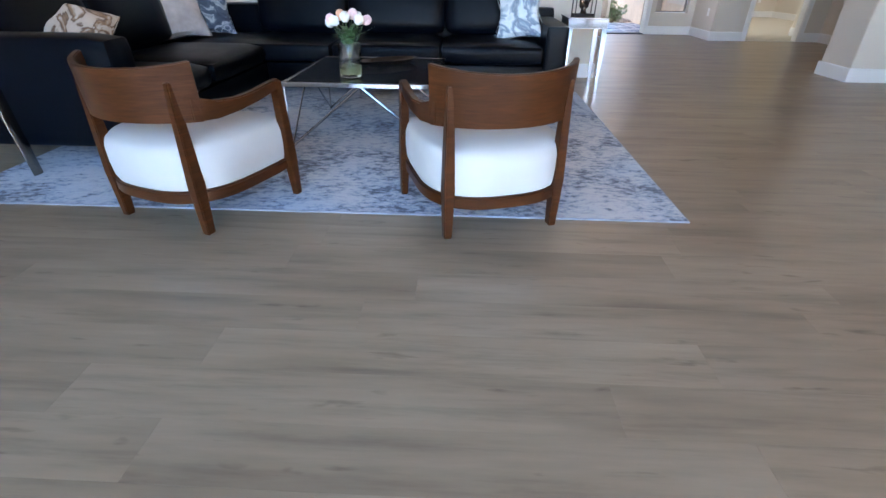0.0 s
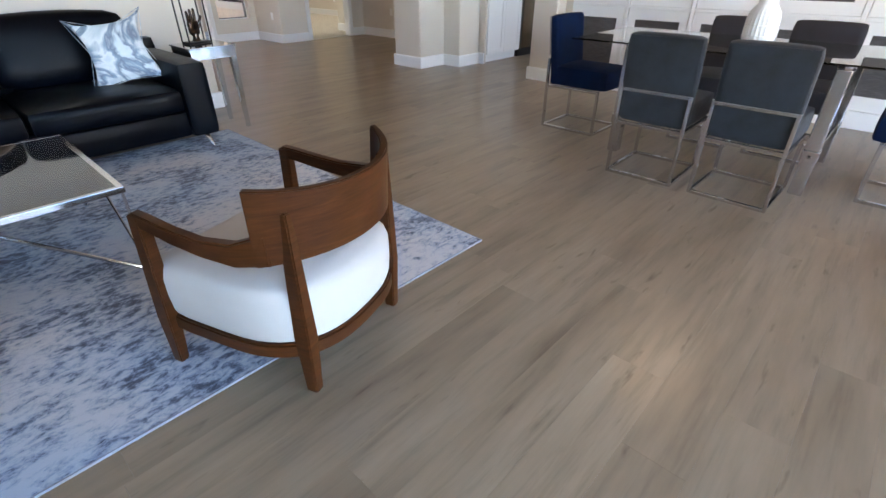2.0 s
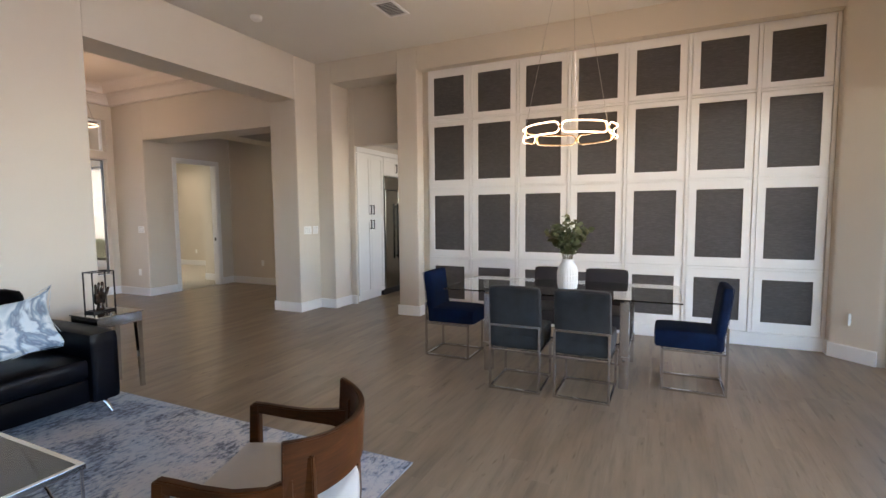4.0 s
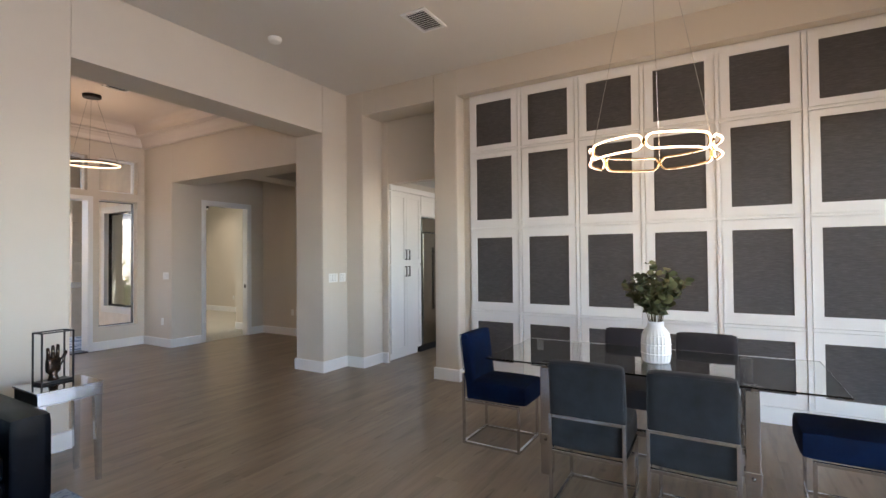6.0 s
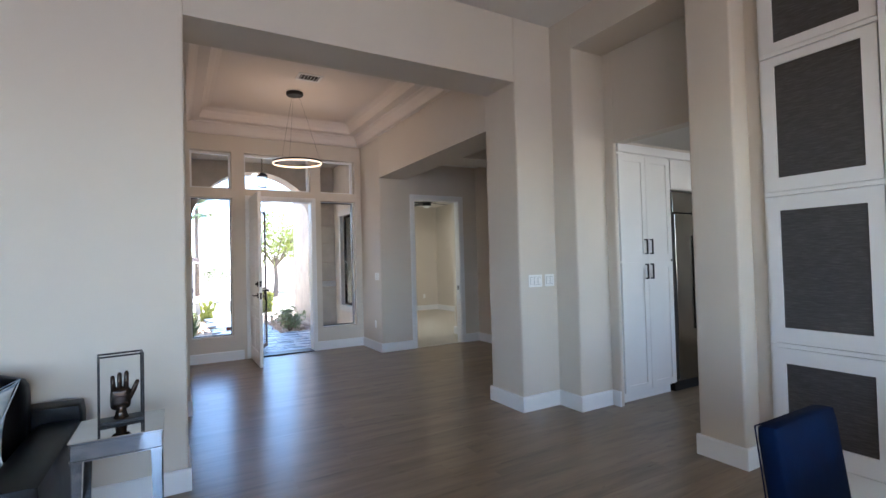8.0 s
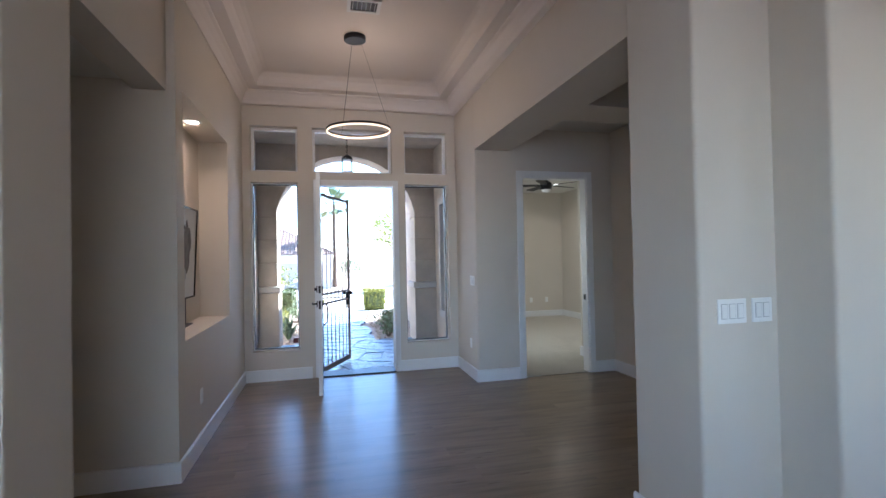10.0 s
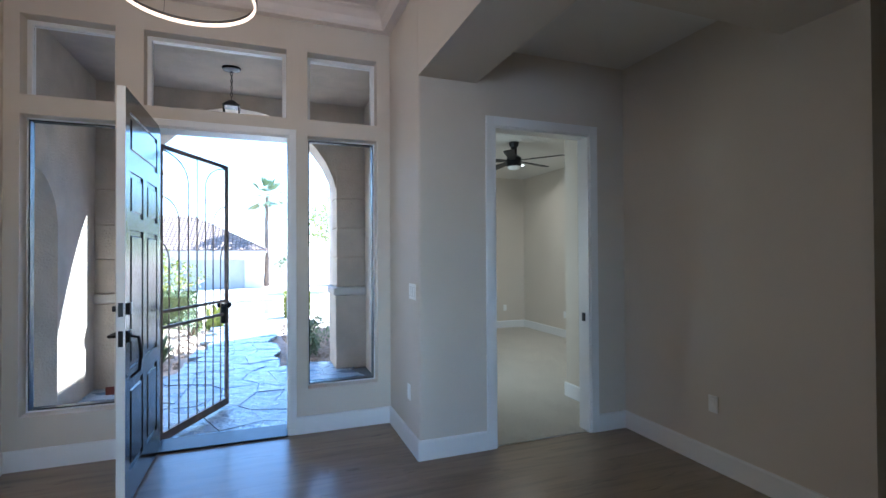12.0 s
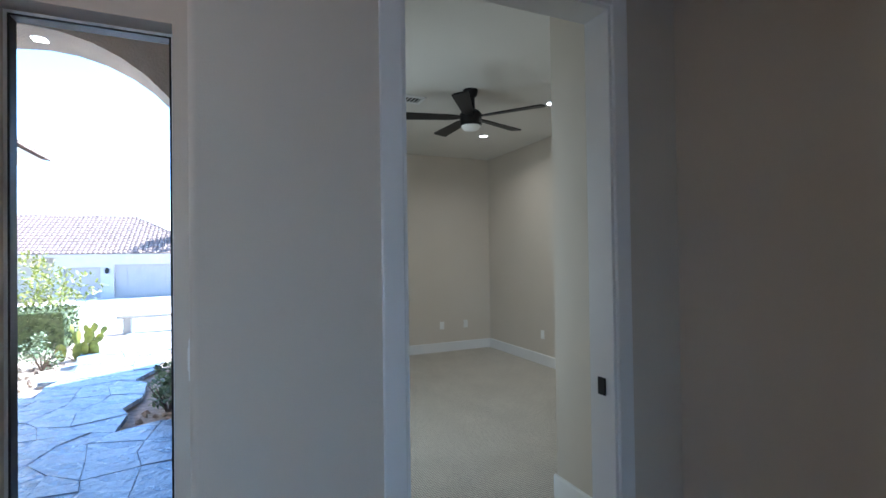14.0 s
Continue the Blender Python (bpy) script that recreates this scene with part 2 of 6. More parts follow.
def patterned(name, stops, scale, stretch=(1, 1, 1), distort=2.0):
    m = material(name, stops[0][1], 0.85)
    base(m, ramp(m, noise_tex(m, coords(m, stretch), scale, 4, 0.5, distort), stops))
    bump(m, noise_tex(m, coords(m), 300, 2), 0.3, 0.002)
    return m


PILLOW_BLUE = patterned("pillow_marble", [(0.30, (0.40, 0.50, 0.56)), (0.42, (0.64, 0.69, 0.71)), (0.47, (0.24, 0.33, 0.42)), (0.50, (0.17, 0.22, 0.30)), (0.54, (0.55, 0.64, 0.69)), (0.64, (0.70, 0.73, 0.73))], 2.1, (1, 1, 1.5), 1.6)
PILLOW_BROWN = patterned("pillow_ikat", [(0.36, (0.62, 0.52, 0.42)), (0.46, (0.58, 0.47, 0.36)), (0.50, (0.13, 0.075, 0.045)), (0.56, (0.33, 0.20, 0.11)), (0.62, (0.64, 0.55, 0.45))], 4.5, (1.6, 1.6, 0.7), 1.8)
PILLOW_TAUPE = cloth("pillow_taupe", (0.42, 0.37, 0.34))
PILLOW_FLORAL = patterned("pillow_floral", [(0.38, (0.045, 0.06, 0.09)), (0.50, (0.08, 0.11, 0.15)), (0.56, (0.40, 0.43, 0.45)), (0.66, (0.10, 0.13, 0.17))], 9, (1, 1, 1), 1.5)
CERAMIC = varied("white_ceramic", (0.78, 0.77, 0.74), 0.45, spread=0.03, scale=12, fine=90, bumpy=0.1)
LEAF = varied("eucalyptus_leaf", (0.085, 0.10, 0.045), 0.5, spread=0.45, scale=5, bumpy=0.1)
STEM = varied("plant_stem", (0.085, 0.065, 0.035), 0.7)
BRONZE = varied("dark_bronze", (0.05, 0.038, 0.032), 0.18, 0.9, spread=0.2, scale=10, bumpy=0.05)
CABINET = varied("cabinet_paint", (0.78, 0.775, 0.75), 0.4, spread=0.02, scale=2, bumpy=0.03)
ENAMEL = varied("dark_door_stain", (0.022, 0.020, 0.021), 0.2, spread=0.3, scale=4, fine=60, bumpy=0.1)
DOORWHITE = varied("door_white", (0.80, 0.80, 0.78), 0.4, spread=0.02, scale=2, bumpy=0.03)
STUCCO = varied("porch_stucco", (0.46, 0.40, 0.33), 0.9, spread=0.12, scale=3, fine=45, bumpy=0.8, depth=0.012)
IRON = varied("iron_gate", (0.23, 0.185, 0.16), 0.5, 0.3, spread=0.25, scale=12, bumpy=0.1)


# ---------------------------------------------------------------- mesh helpers
def box(bm, x0, x1, y0, y1, z0, z1, bevel=0.0, seg=2, m=None):
    mat = Matrix.LocRotScale(((x0 + x1) / 2, (y0 + y1) / 2, (z0 + z1) / 2), None, (abs(x1 - x0), abs(y1 - y0), abs(z1 - z0)))
    got = bmesh.ops.create_cube(bm, size=1, matrix=(m @ mat if m else mat))
    if bevel:
        edges = list({e for v in got["verts"] for e in v.link_edges})
        bmesh.ops.bevel(bm, geom=edges, offset=bevel, segments=seg, profile=0.5, affect="EDGES")
    return bm


def boxes(*rows, bevel=0.0, seg=2):
    bm = bmesh.new()
    for r in rows:
        box(bm, *r, bevel=bevel, seg=seg)
    return bm


def rounded(poly, radii):
    """A plan outline with its corners rounded by the radii given."""
    out, n = [], len(poly)
    for i, p in enumerate(poly):
        r = radii[i] if i < len(radii) else 0
        if not r:
            out.append(p)
            continue
        p, a, b = Vector(p), Vector(poly[i - 1]), Vector(poly[(i + 1) % n])
        d1, d2 = (a - p).normalized(), (b - p).normalized()
        s, e = p + d1 * r, p + d2 * r
        for k in range(6):
            t = k / 5
            out.append(tuple((1 - t) ** 2 * s + 2 * t * (1 - t) * p + t * t * e))
    return out


def prism(bm, poly, z0, z1, radii=()):
    pts = rounded(poly, radii)
    low = [bm.verts.new((x, y, z0)) for x, y in pts]
    top = [bm.verts.new((x, y, z1)) for x, y in pts]
    n = len(pts)
    for i in range(n):
        bm.faces.new((low[i], low[(i + 1) % n], top[(i + 1) % n], top[i]))
    bm.faces.new(top), bm.faces.new(low[::-1])
    bmesh.ops.recalc_face_normals(bm, faces=bm.faces)
    return bm


def tube(bm, pts, r, seg=8, closed=False, flat=1.0):
    """A rod along a line of points; r is a number, or one a point."""
    pts = [Vector(p) for p in pts]
    n, rings = len(pts), []
    up = None
    for i, p in enumerate(pts):
        a = pts[i - 1] if i or closed else p
        b = pts[(i + 1) % n] if i < n - 1 or closed else p
        d = (b - a).normalized()
        if up is None:
            up = Vector((0, 0, 1)) if abs(d.z) < 0.9 else Vector((1, 0, 0))
        side = d.cross(up).normalized()
        up = side.cross(d).normalized()
        ri = r[i] if isinstance(r, (list, tuple)) else r
        rings.append([bm.verts.new(p + side * math.cos(k * math.tau / seg) * ri + up * math.sin(k * math.tau / seg) * ri * flat) for k in range(seg)])
    for i in range(n if closed else n - 1):
        a, b = rings[i], rings[(i + 1) % n]
        for k in range(seg):
            bm.faces.new((a[k], a[(k + 1) % seg], b[(k + 1) % seg], b[k]))
    if not closed:
        bm.faces.new(rings[0][::-1]), bm.faces.new(rings[-1])
    bmesh.ops.recalc_face_normals(bm, faces=bm.faces)
    return bm


def lathe(bm, profile, seg=24, m=None, wobble=None):
    rings = []
    for r, z in profile:
        ring = []
        for k in range(seg):
            rr = r * (wobble(k, z) if wobble else 1)
            p = Vector((rr * math.cos(k * math.tau / seg), rr * math.sin(k * math.tau / seg), z))
            ring.append(bm.verts.new(m @ p if m else p))
        rings.append(ring)
    for a, b in zip(rings, rings[1:]):
        for k in range(seg):
            bm.faces.new((a[k], a[(k + 1) % seg], b[(k + 1) % seg], b[k]))
    bm.faces.new(rings[0][::-1]), bm.faces.new(rings[-1])
    bmesh.ops.recalc_face_normals(bm, faces=bm.faces)
    return bm


def solid(name, bm, mat, smooth=False):
    me = bpy.data.meshes.new(name)
    for f in bm.faces:
        f.smooth = smooth
    bm.to_mesh(me)
    bm.free()
    me.materials.append(mat)
    if smooth:
        me.set_sharp_from_angle(angle=radians(38))
    return new(name, me)


def part(name, bm, mat, parent, label="", smooth=True):
    ob = solid(name, bm, mat, smooth)
    ob.parent = parent
    return tagged(ob, label) if label else ob


def thing(name, label, category, m=None, group="", kind=""):
    ob = new(name)
    ob.empty_display_size = 0.1
    if m:
        ob.matrix_world = m
    return tagged(ob, label, category, group, kind)


def structure(name, bm, mat, label, category, smooth=False):
    return tagged(solid(name, bm, mat, smooth), label, category, kind="structure")


# ---------------------------------------------------------------- walls and ceilings
R = 0.022
GREIGE = "greige painted drywall with rounded corners"
# north wall of the living room, with the wide opening to the entry hall
bm = prism(bmesh.new(), [(-3.9, 5.335), (1.155, 5.335), (1.155, 5.79), (-3.9, 5.79)], 0, 3.9, (0, R, R, 0))
prism(bm, [(1.155, 5.345), (3.88, 5.345), (3.88, 5.78), (1.155, 5.78)], 3.08, 3.9)
structure("wall_north", bm, WALL, GREIGE + " around the wide entry opening", "wall", True)
# pillar and east wall: kitchen recess, pier, panelled recess, angled end
bm = prism(bmesh.new(), [(3.88, 5.335), (4.33, 5.335), (4.33, 5.05), (4.74, 5.05), (4.74, 4.947), (4.775, 4.947), (4.775, 5.6), (4.37, 5.6), (4.37, 5.83), (3.88, 5.83)], 0, 3.9, (R, 0, R, 0, R, 0, 0, 0, 0, R))
structure("wall_pillar", bm, WALL, GREIGE + " beside the kitchen recess", "wall", True)
bm = prism(bmesh.new(), [(4.33, 3.61), (4.50, 3.61), (4.50, 3.45), (4.9, 3.45), (4.9, 3.93), (4.33, 3.93)], 0, 3.9, (R, 0, 0, 0, 0, R))
prism(bm, [(4.335, 3.93), (4.74, 3.93), (4.74, 5.05), (4.335, 5.05)], 3.375, 3.9)
prism(bm, [(4.745, 3.92), (4.88, 3.92), (4.88, 4.95), (4.745, 4.95)], 2.50, 3.9)
prism(bm, [(4.335, -1.0), (4.5, -1.0), (4.5, 3.61), (4.335, 3.61)], 3.38, 3.9)
prism(bm, [(4.50, -1.0), (4.62, -1.0), (4.62, 3.45), (4.50, 3.45)], 0, 3.9)
prism(bm, [(4.33, -1.0), (4.06, -1.29), (4.06, -1.6), (4.7, -1.6), (4.7, -1.0)], 0, 3.9, (R, R))
structure("wall_east", bm, WALL, GREIGE + " with a recessed feature wall", "wall", True)
# south wall with wide sliding doors
bm = boxes((-3.9, -2.95, -1.6, -1.4, 0, 3.9), (3.96, 4.06, -1.6, -1.38, 0, 3.9), (-2.95, 3.96, -1.6, -1.4, 2.65, 3.9))
structure("wall_south", bm, WALL, GREIGE + " over wide sliding doors", "wall")
structure("wall_west", boxes((-4.05, -3.9, -1.6, 5.79, 0, 3.9)), WALL, "plain greige painted living room wall", "wall")
structure("ceiling_living", boxes((-3.9, 4.74, -1.4, 5.335, 3.69, 3.8)), CEILING, "matt off-white living room ceiling", "ceiling")
# entry hall
structure("wall_foyer_west", boxes((0.0, 1.21, 7.03, 7.2, 0, 3.9), (0.93, 1.21, 7.2, 8.785, 0, 0.925), (0.93, 1.21, 7.2, 8.785, 2.72, 3.9), (0.8, 0.93, 7.2, 8.785, 0, 3.9), (0.8, 1.21, 8.785, 9.66, 0, 3.9)), WALL, GREIGE + " with an art niche", "wall")
structure("wall_foyer_header", boxes((0.95, 1.15, 5.79, 5.8, 2.66, 3.9), (0.95, 1.155, 5.8, 7.03, 2.66, 3.9)), WALL, "greige header over the side opening", "wall")
structure("wall_side_hall", boxes((-0.3, 0.0, 5.79, 7.2, 0, 3.9)), WALL, "plain greige side hall end wall", "wall")
structure("wall_foyer_return", boxes((0.9, 1.15, 5.79, 5.795, 0, 3.9)), WALL, "narrow greige wall return by the side opening", "wall")
structure("ceiling_side_hall", boxes((-0.3, 1.0, 5.79, 7.03, 2.72, 2.8)), CEILING, "plain off-white side hall ceiling", "ceiling")
bm = prism(bmesh.new(), [(3.915, 8.825), (4.515, 8.825), (4.515, 8.955), (4.2, 8.955), (4.2, 9.66), (3.915, 9.66)], 0, 3.9, (R,))
box(bm, 5.385, 5.95, 8.825, 8.955, 0, 3.9), box(bm, 4.515, 5.385, 8.825, 8.955, 2.44, 3.9)
structure("wall_hall_north", bm, WALL, GREIGE + " with the bedroom doorway", "wall", True)
structure("wall_hall_header", boxes((3.915, 4.37, 5.83, 8.825, 2.75, 3.9), (4.37, 5.74, 7.06, 7.50, 2.75, 3.9)), WALL, "greige beams over the side hall openings", "wall")
structure("wall_hall_east", boxes((5.74, 5.95, 7.06, 8.825, 0, 3.9), (5.95, 8.5, 7.06, 7.2, 0, 3.9)), WALL, "plain greige side hall wall and its corner", "wall")
structure("wall_hall_end", boxes((8.5, 8.65, 5.6, 7.2, 0, 3.9)), WALL, "plain greige wall at the passage end", "wall")
structure("wall_hall_south", boxes((4.37, 8.5, 5.6, 5.8, 0, 3.9)), WALL, "plain greige side hall wall", "wall")
structure("ceiling_hall", boxes((4.37, 5.74, 7.5, 8.825, 3.03, 3.1), (4.37, 8.5, 5.8, 7.06, 3.03, 3.1)), CEILING, "plain off-white side hall ceiling", "ceiling")
# front wall: door, two sidelights, three transoms
X = (0.8, 1.30, 1.86, 2.04, 2.10, 3.05, 3.07, 3.215, 3.80, 4.2)
Y0, Y1 = 9.66, 9.86
bm = boxes((X[0], X[1], Y0, Y1, -0.1, 4.1), (X[8], X[9], Y0, Y1, -0.1, 4.1), (X[1], X[8], Y0, Y1, 3.155, 4.1), (X[1], X[8], Y0, Y1, 2.455, 2.59),
           (X[1], X[2], Y0, Y1, -0.1, 0.36), (X[7], X[8], Y0, Y1, -0.1, 0.36), (X[2], X[4], Y0, Y1, -0.1, 2.455), (X[6], X[7], Y0, Y1, -0.1, 2.455),
           (X[2], X[3], Y0, Y1, 2.59, 3.155), (X[5], X[7], Y0, Y1, 2.59, 3.155), (X[4], X[6], Y0, Y1, -0.1, 0.0))
structure("wall_front", bm, WALL, GREIGE + " round the front door and its windows", "wall")


def tray(bm, x0, x1, y0, y1):
    """Stepped and coved rings that rise to the raised ceiling."""
    profile = [(0.0, 3.40), (0.07, 3.40), (0.085, 3.425), (0.10, 3.47), (0.135, 3.52), (0.16, 3.535), (0.16, 3.55), (0.27, 3.555), (0.28, 3.60), (0.31, 3.655), (0.36, 3.69), (0.40, 3.70)]
    rings = []
    for d, z in profile:
        rings.append([bm.verts.new(p) for p in ((x0 + d, y0 + d, z), (x1 - d, y0 + d, z), (x1 - d, y1 - d, z), (x0 + d, y1 - d, z))])
    for a, b in zip(rings, rings[1:]):
        for k in range(4):
            bm.faces.new((a[k], b[k], b[(k + 1) % 4], a[(k + 1) % 4]))
    bm.faces.new(rings[-1][::-1])
    box(bm, x0, x1, y0, y1, 3.9, 3.95)
    return bm


structure("ceiling_foyer", tray(bmesh.new(), 1.155, 3.915, 5.79, 9.66), TRAY, "coved and stepped white tray ceiling", "ceiling")
# bedroom
WX0 = 4.2
bm = boxes((WX0, WX0 + 0.15, 8.955, 10.4, 0, 3.2), (WX0, WX0 + 0.15, 11.6, 14.1, 0, 3.2), (WX0, WX0 + 0.15, 10.4, 11.6, 0, 0.55), (WX0, WX0 + 0.15, 10.4, 11.6, 2.4, 3.2))
structure("wall_bedroom_west", bm, WALL, "greige bedroom wall with a porch window", "wall")
structure("wall_bedroom_north", boxes((WX0, 7.9, 13.99, 14.14, 0, 3.2)), WALL, "plain greige bedroom wall", "wall")
structure("wall_bedroom_east", boxes((7.77, 7.92, 8.955, 13.99, 0, 3.2)), WALL, "plain greige bedroom wall", "wall")
structure("wall_bedroom_closet", boxes((5.80, 7.77, 8.955, 9.75, 0, 3.2)), WALL, "plain greige closet wall beside the bedroom door", "wall")
structure("ceiling_bedroom", boxes((WX0, 7.77, 8.955, 13.99, 2.97, 3.05)), CEILING, "plain white bedroom ceiling", "ceiling")
# kitchen
bm = boxes((4.88, 8.6, 5.56, 5.6, 0, 3.2), (8.5, 8.6, 0.8, 5.56, 0, 3.2), (4.62, 5.4, 0.8, 0.95, 0, 3.2), (7.8, 8.5, 0.8, 0.95, 0, 3.2), (5.4, 7.8, 0.8, 0.95, 0, 1.0), (5.4, 7.8, 0.8, 0.95, 2.4, 3.2), (4.88, 4.9, 0.95, 3.45, 0, 3.2))
structure("wall_kitchen", bm, WALL, "plain greige kitchen walls", "wall")
structure("ceiling_kitchen", boxes((4.88, 8.5, 0.95, 5.56, 2.75, 2.85)), CEILING, "plain white kitchen ceiling", "ceiling")

# baseboards
def baseboard(p, q, inward):
    """A white board with an eased top edge along the wall from p to q; inward points into the room."""
    p, q, n = Vector(p), Vector(q), Vector(inward).normalized()
    d = (q - p)
    L = d.length
    m = Matrix((((d / L).x, n.x, 0, p.x), ((d / L).y, n.y, 0, p.y), (0, 0, 1, 0), (0, 0, 0, 1)))
    bm = bmesh.new()
    prof = [(0.0, 0.0), (0.016, 0.0), (0.016, 0.128), (0.012, 0.138), (0.004, 0.142), (0.0, 0.142)]
    a = [bm.verts.new(m @ Vector((0, y, z))) for y, z in prof]
    b = [bm.verts.new(m @ Vector((L, y, z))) for y, z in prof]
    for k in range(len(prof)):
        bm.faces.new((a[k], a[(k + 1) % len(prof)], b[(k + 1) % len(prof)], b[k]))
    bm.faces.new(a[::-1]), bm.faces.new(b)
    bmesh.ops.recalc_face_normals(bm, faces=bm.faces)
    structure("baseboard", bm, TRIM, "white painted baseboard along a greige wall", "baseboard")


T = 0.016
for p, q, n in [((-3.9, 5.335), (1.155 + T, 5.335), (0, -1)), ((1.155, 5.335), (1.155, 5.79), (1, 0)), ((3.88, 5.335 - T), (3.88, 5.83 + T), (-1, 0)), ((3.88 - T + 0.017, 5.335), (4.33, 5.335), (0, -1)),
                ((4.33, 5.05 - T), (4.33, 5.335 - T), (-1, 0)), ((4.33 + 0.001, 5.05), (4.74, 5.05), (0, -1)), ((4.74, 4.947), (4.74, 5.05 - T), (-1, 0)), ((4.33, 3.61 - T), (4.33, 3.93 + T), (-1, 0)),
                ((4.331, 3.93), (4.9, 3.93), (0, 1)), ((4.331, 3.61), (4.46, 3.61), (0, -1)), ((4.33, -1.0), (4.06, -1.29), (-0.73, 0.68)), ((4.45, -1.0), (4.33, -1.0), (0, 1)), ((-3.9, -1.4), (-3.9, 5.335), (1, 0)),
                ((0.0, 7.03), (1.21 + T, 7.03), (0, -1)), ((1.21, 7.031), (1.21, 9.66), (1, 0)), ((1.21 + T, 9.66), (2.005, 9.66), (0, -1)), ((3.118, 9.66), (3.915 - T, 9.66), (0, -1)),
                ((3.915, 8.825 - T), (3.915, 9.66), (-1, 0)), ((3.9155, 8.825), (4.44, 8.825), (0, -1)), ((5.46, 8.825), (5.74 - T, 8.825), (0, -1)), ((5.74, 7.06 - T), (5.74, 8.825), (-1, 0)), ((5.741, 7.06), (8.5, 7.06), (0, -1)), ((8.5, 5.816), (8.5, 7.044), (-1, 0)), ((4.37, 5.8), (8.5, 5.8), (0, 1)),
                ((WX0 + 0.15, 13.99), (7.77, 13.99), (0, -1)), ((7.77, 9.75), (7.77, 13.974), (-1, 0)), ((5.80, 8.955), (5.80, 9.75 + T), (-1, 0)), ((5.801, 9.75), (7.754, 9.75), (0, 1))]:
    baseboard(p, q, n)

# window frames and glass
def window(name, x0, x1, z0, z1, y, dark, label):
    t = thing(name, label, "window", kind="structure")
    f = 0.014 if dark else 0.03
    bm = boxes((x0, x0 + f, y - 0.03, y + 0.03, z0, z1), (x1 - f, x1, y - 0.03, y + 0.03, z0, z1), (x0 + f, x1 - f, y - 0.03, y + 0.03, z0, z0 + f), (x0 + f, x1 - f, y - 0.03, y + 0.03, z1 - f, z1))
    part("window_frame", bm, TRIM, t, smooth=False)
    if dark:
        g = 0.008
        a, b, c, d = x0 + f, x1 - f, z0 + f, z1 - f
        bm = boxes((a, a + g, y - 0.034, y + 0.034, c, d), (b - g, b, y - 0.034, y + 0.034, c, d), (a + g, b - g, y - 0.034, y + 0.034, c, c + g), (a + g, b - g, y - 0.034, y + 0.034, d - g, d))
        part("gasket", bm, BLACK, t, "thin black glazing gasket", smooth=False)
    p = part("pane", boxes((x0 + f, x1 - f, y - 0.003, y + 0.003, z0 + f, z1 - f)), PANE, t, smooth=False)
    p.visible_shadow = False
    return t


WY = 9.80
window("window_1", 1.30, 1.86, 0.36, 2.455, WY, True, "tall narrow sidelight with a white frame")
window("window_2", 3.215, 3.80, 0.36, 2.455, WY, True, "tall narrow sidelight with a white frame")
window("window_3", 1.30, 1.86, 2.59, 3.155, WY, False, "small square transom window in a white frame")
window("window_4", 2.04, 3.05, 2.59, 3.155, WY, False, "wide transom window above the front door")
window("window_5", 3.215, 3.80, 2.59, 3.155, WY, False, "small square transom window in a white frame")

# casing of the front door and of the bedroom door
def casing(name, x0, x1, z, y, w, deep, label):
    bm = boxes((x0 - w, x0, y - 0.018, y, 0, z + w), (x1, x1 + w, y - 0.018, y, 0, z + w), (x0, x1, y - 0.018, y, z, z + w), bevel=0.004)
    box(bm, x0 - 0.001, x0 + 0.014, y - 0.004, y + deep, 0, z), box(bm, x1 - 0.014, x1 + 0.001, y - 0.004, y + deep, 0, z), box(bm, x0 + 0.014, x1 - 0.014, y - 0.004, y + deep, z - 0.014, z + 0.001)
    return structure(name, bm, TRIM, label, "door frame")


casing("trim_front_door", 2.10, 3.07, 2.44, 9.66, 0.055, 0.2, "white painted casing of the front door")
casing("trim_bedroom_door", 4.515, 5.385, 2.44, 8.825, 0.073, 0.13, "white painted casing of the bedroom doorway")
structure("trim_threshold", boxes((2.114, 3.056, 9.62, 9.90, 0.0, 0.016), bevel=0.004), BLACK, "dark metal threshold under the front door", "threshold")
bm = boxes((5.362, 5.371, 8.865, 8.905, 0.905, 0.975), bevel=0.003)
structure("trim_pocket_latch", bm, BLACK, "small black latch plate in a door jamb", "latch")

# rear sliding doors
t = thing("door_1", "wide sliding glass doors in dark bronze frames", "sliding door", kind="structure")
for i in range(4):
    x0 = -2.95 + i * 1.7275
    x1 = x0 + 1.7275
    f = 0.05
    fr = part("door_frame", boxes((x0, x0 + f, -1.53, -1.47, 0, 2.65), (x1 - f, x1, -1.53, -1.47, 0, 2.65), (x0 + f, x1 - f, -1.53, -1.47, 0, 0.07), (x0 + f, x1 - f, -1.53, -1.47, 2.58, 2.65)), BRONZE, t, smooth=False)
    p = part("pane", boxes((x0 + f, x1 - f, -1.503, -1.497, 0.07, 2.58)), PANE, t, smooth=False)
    p.visible_shadow = False
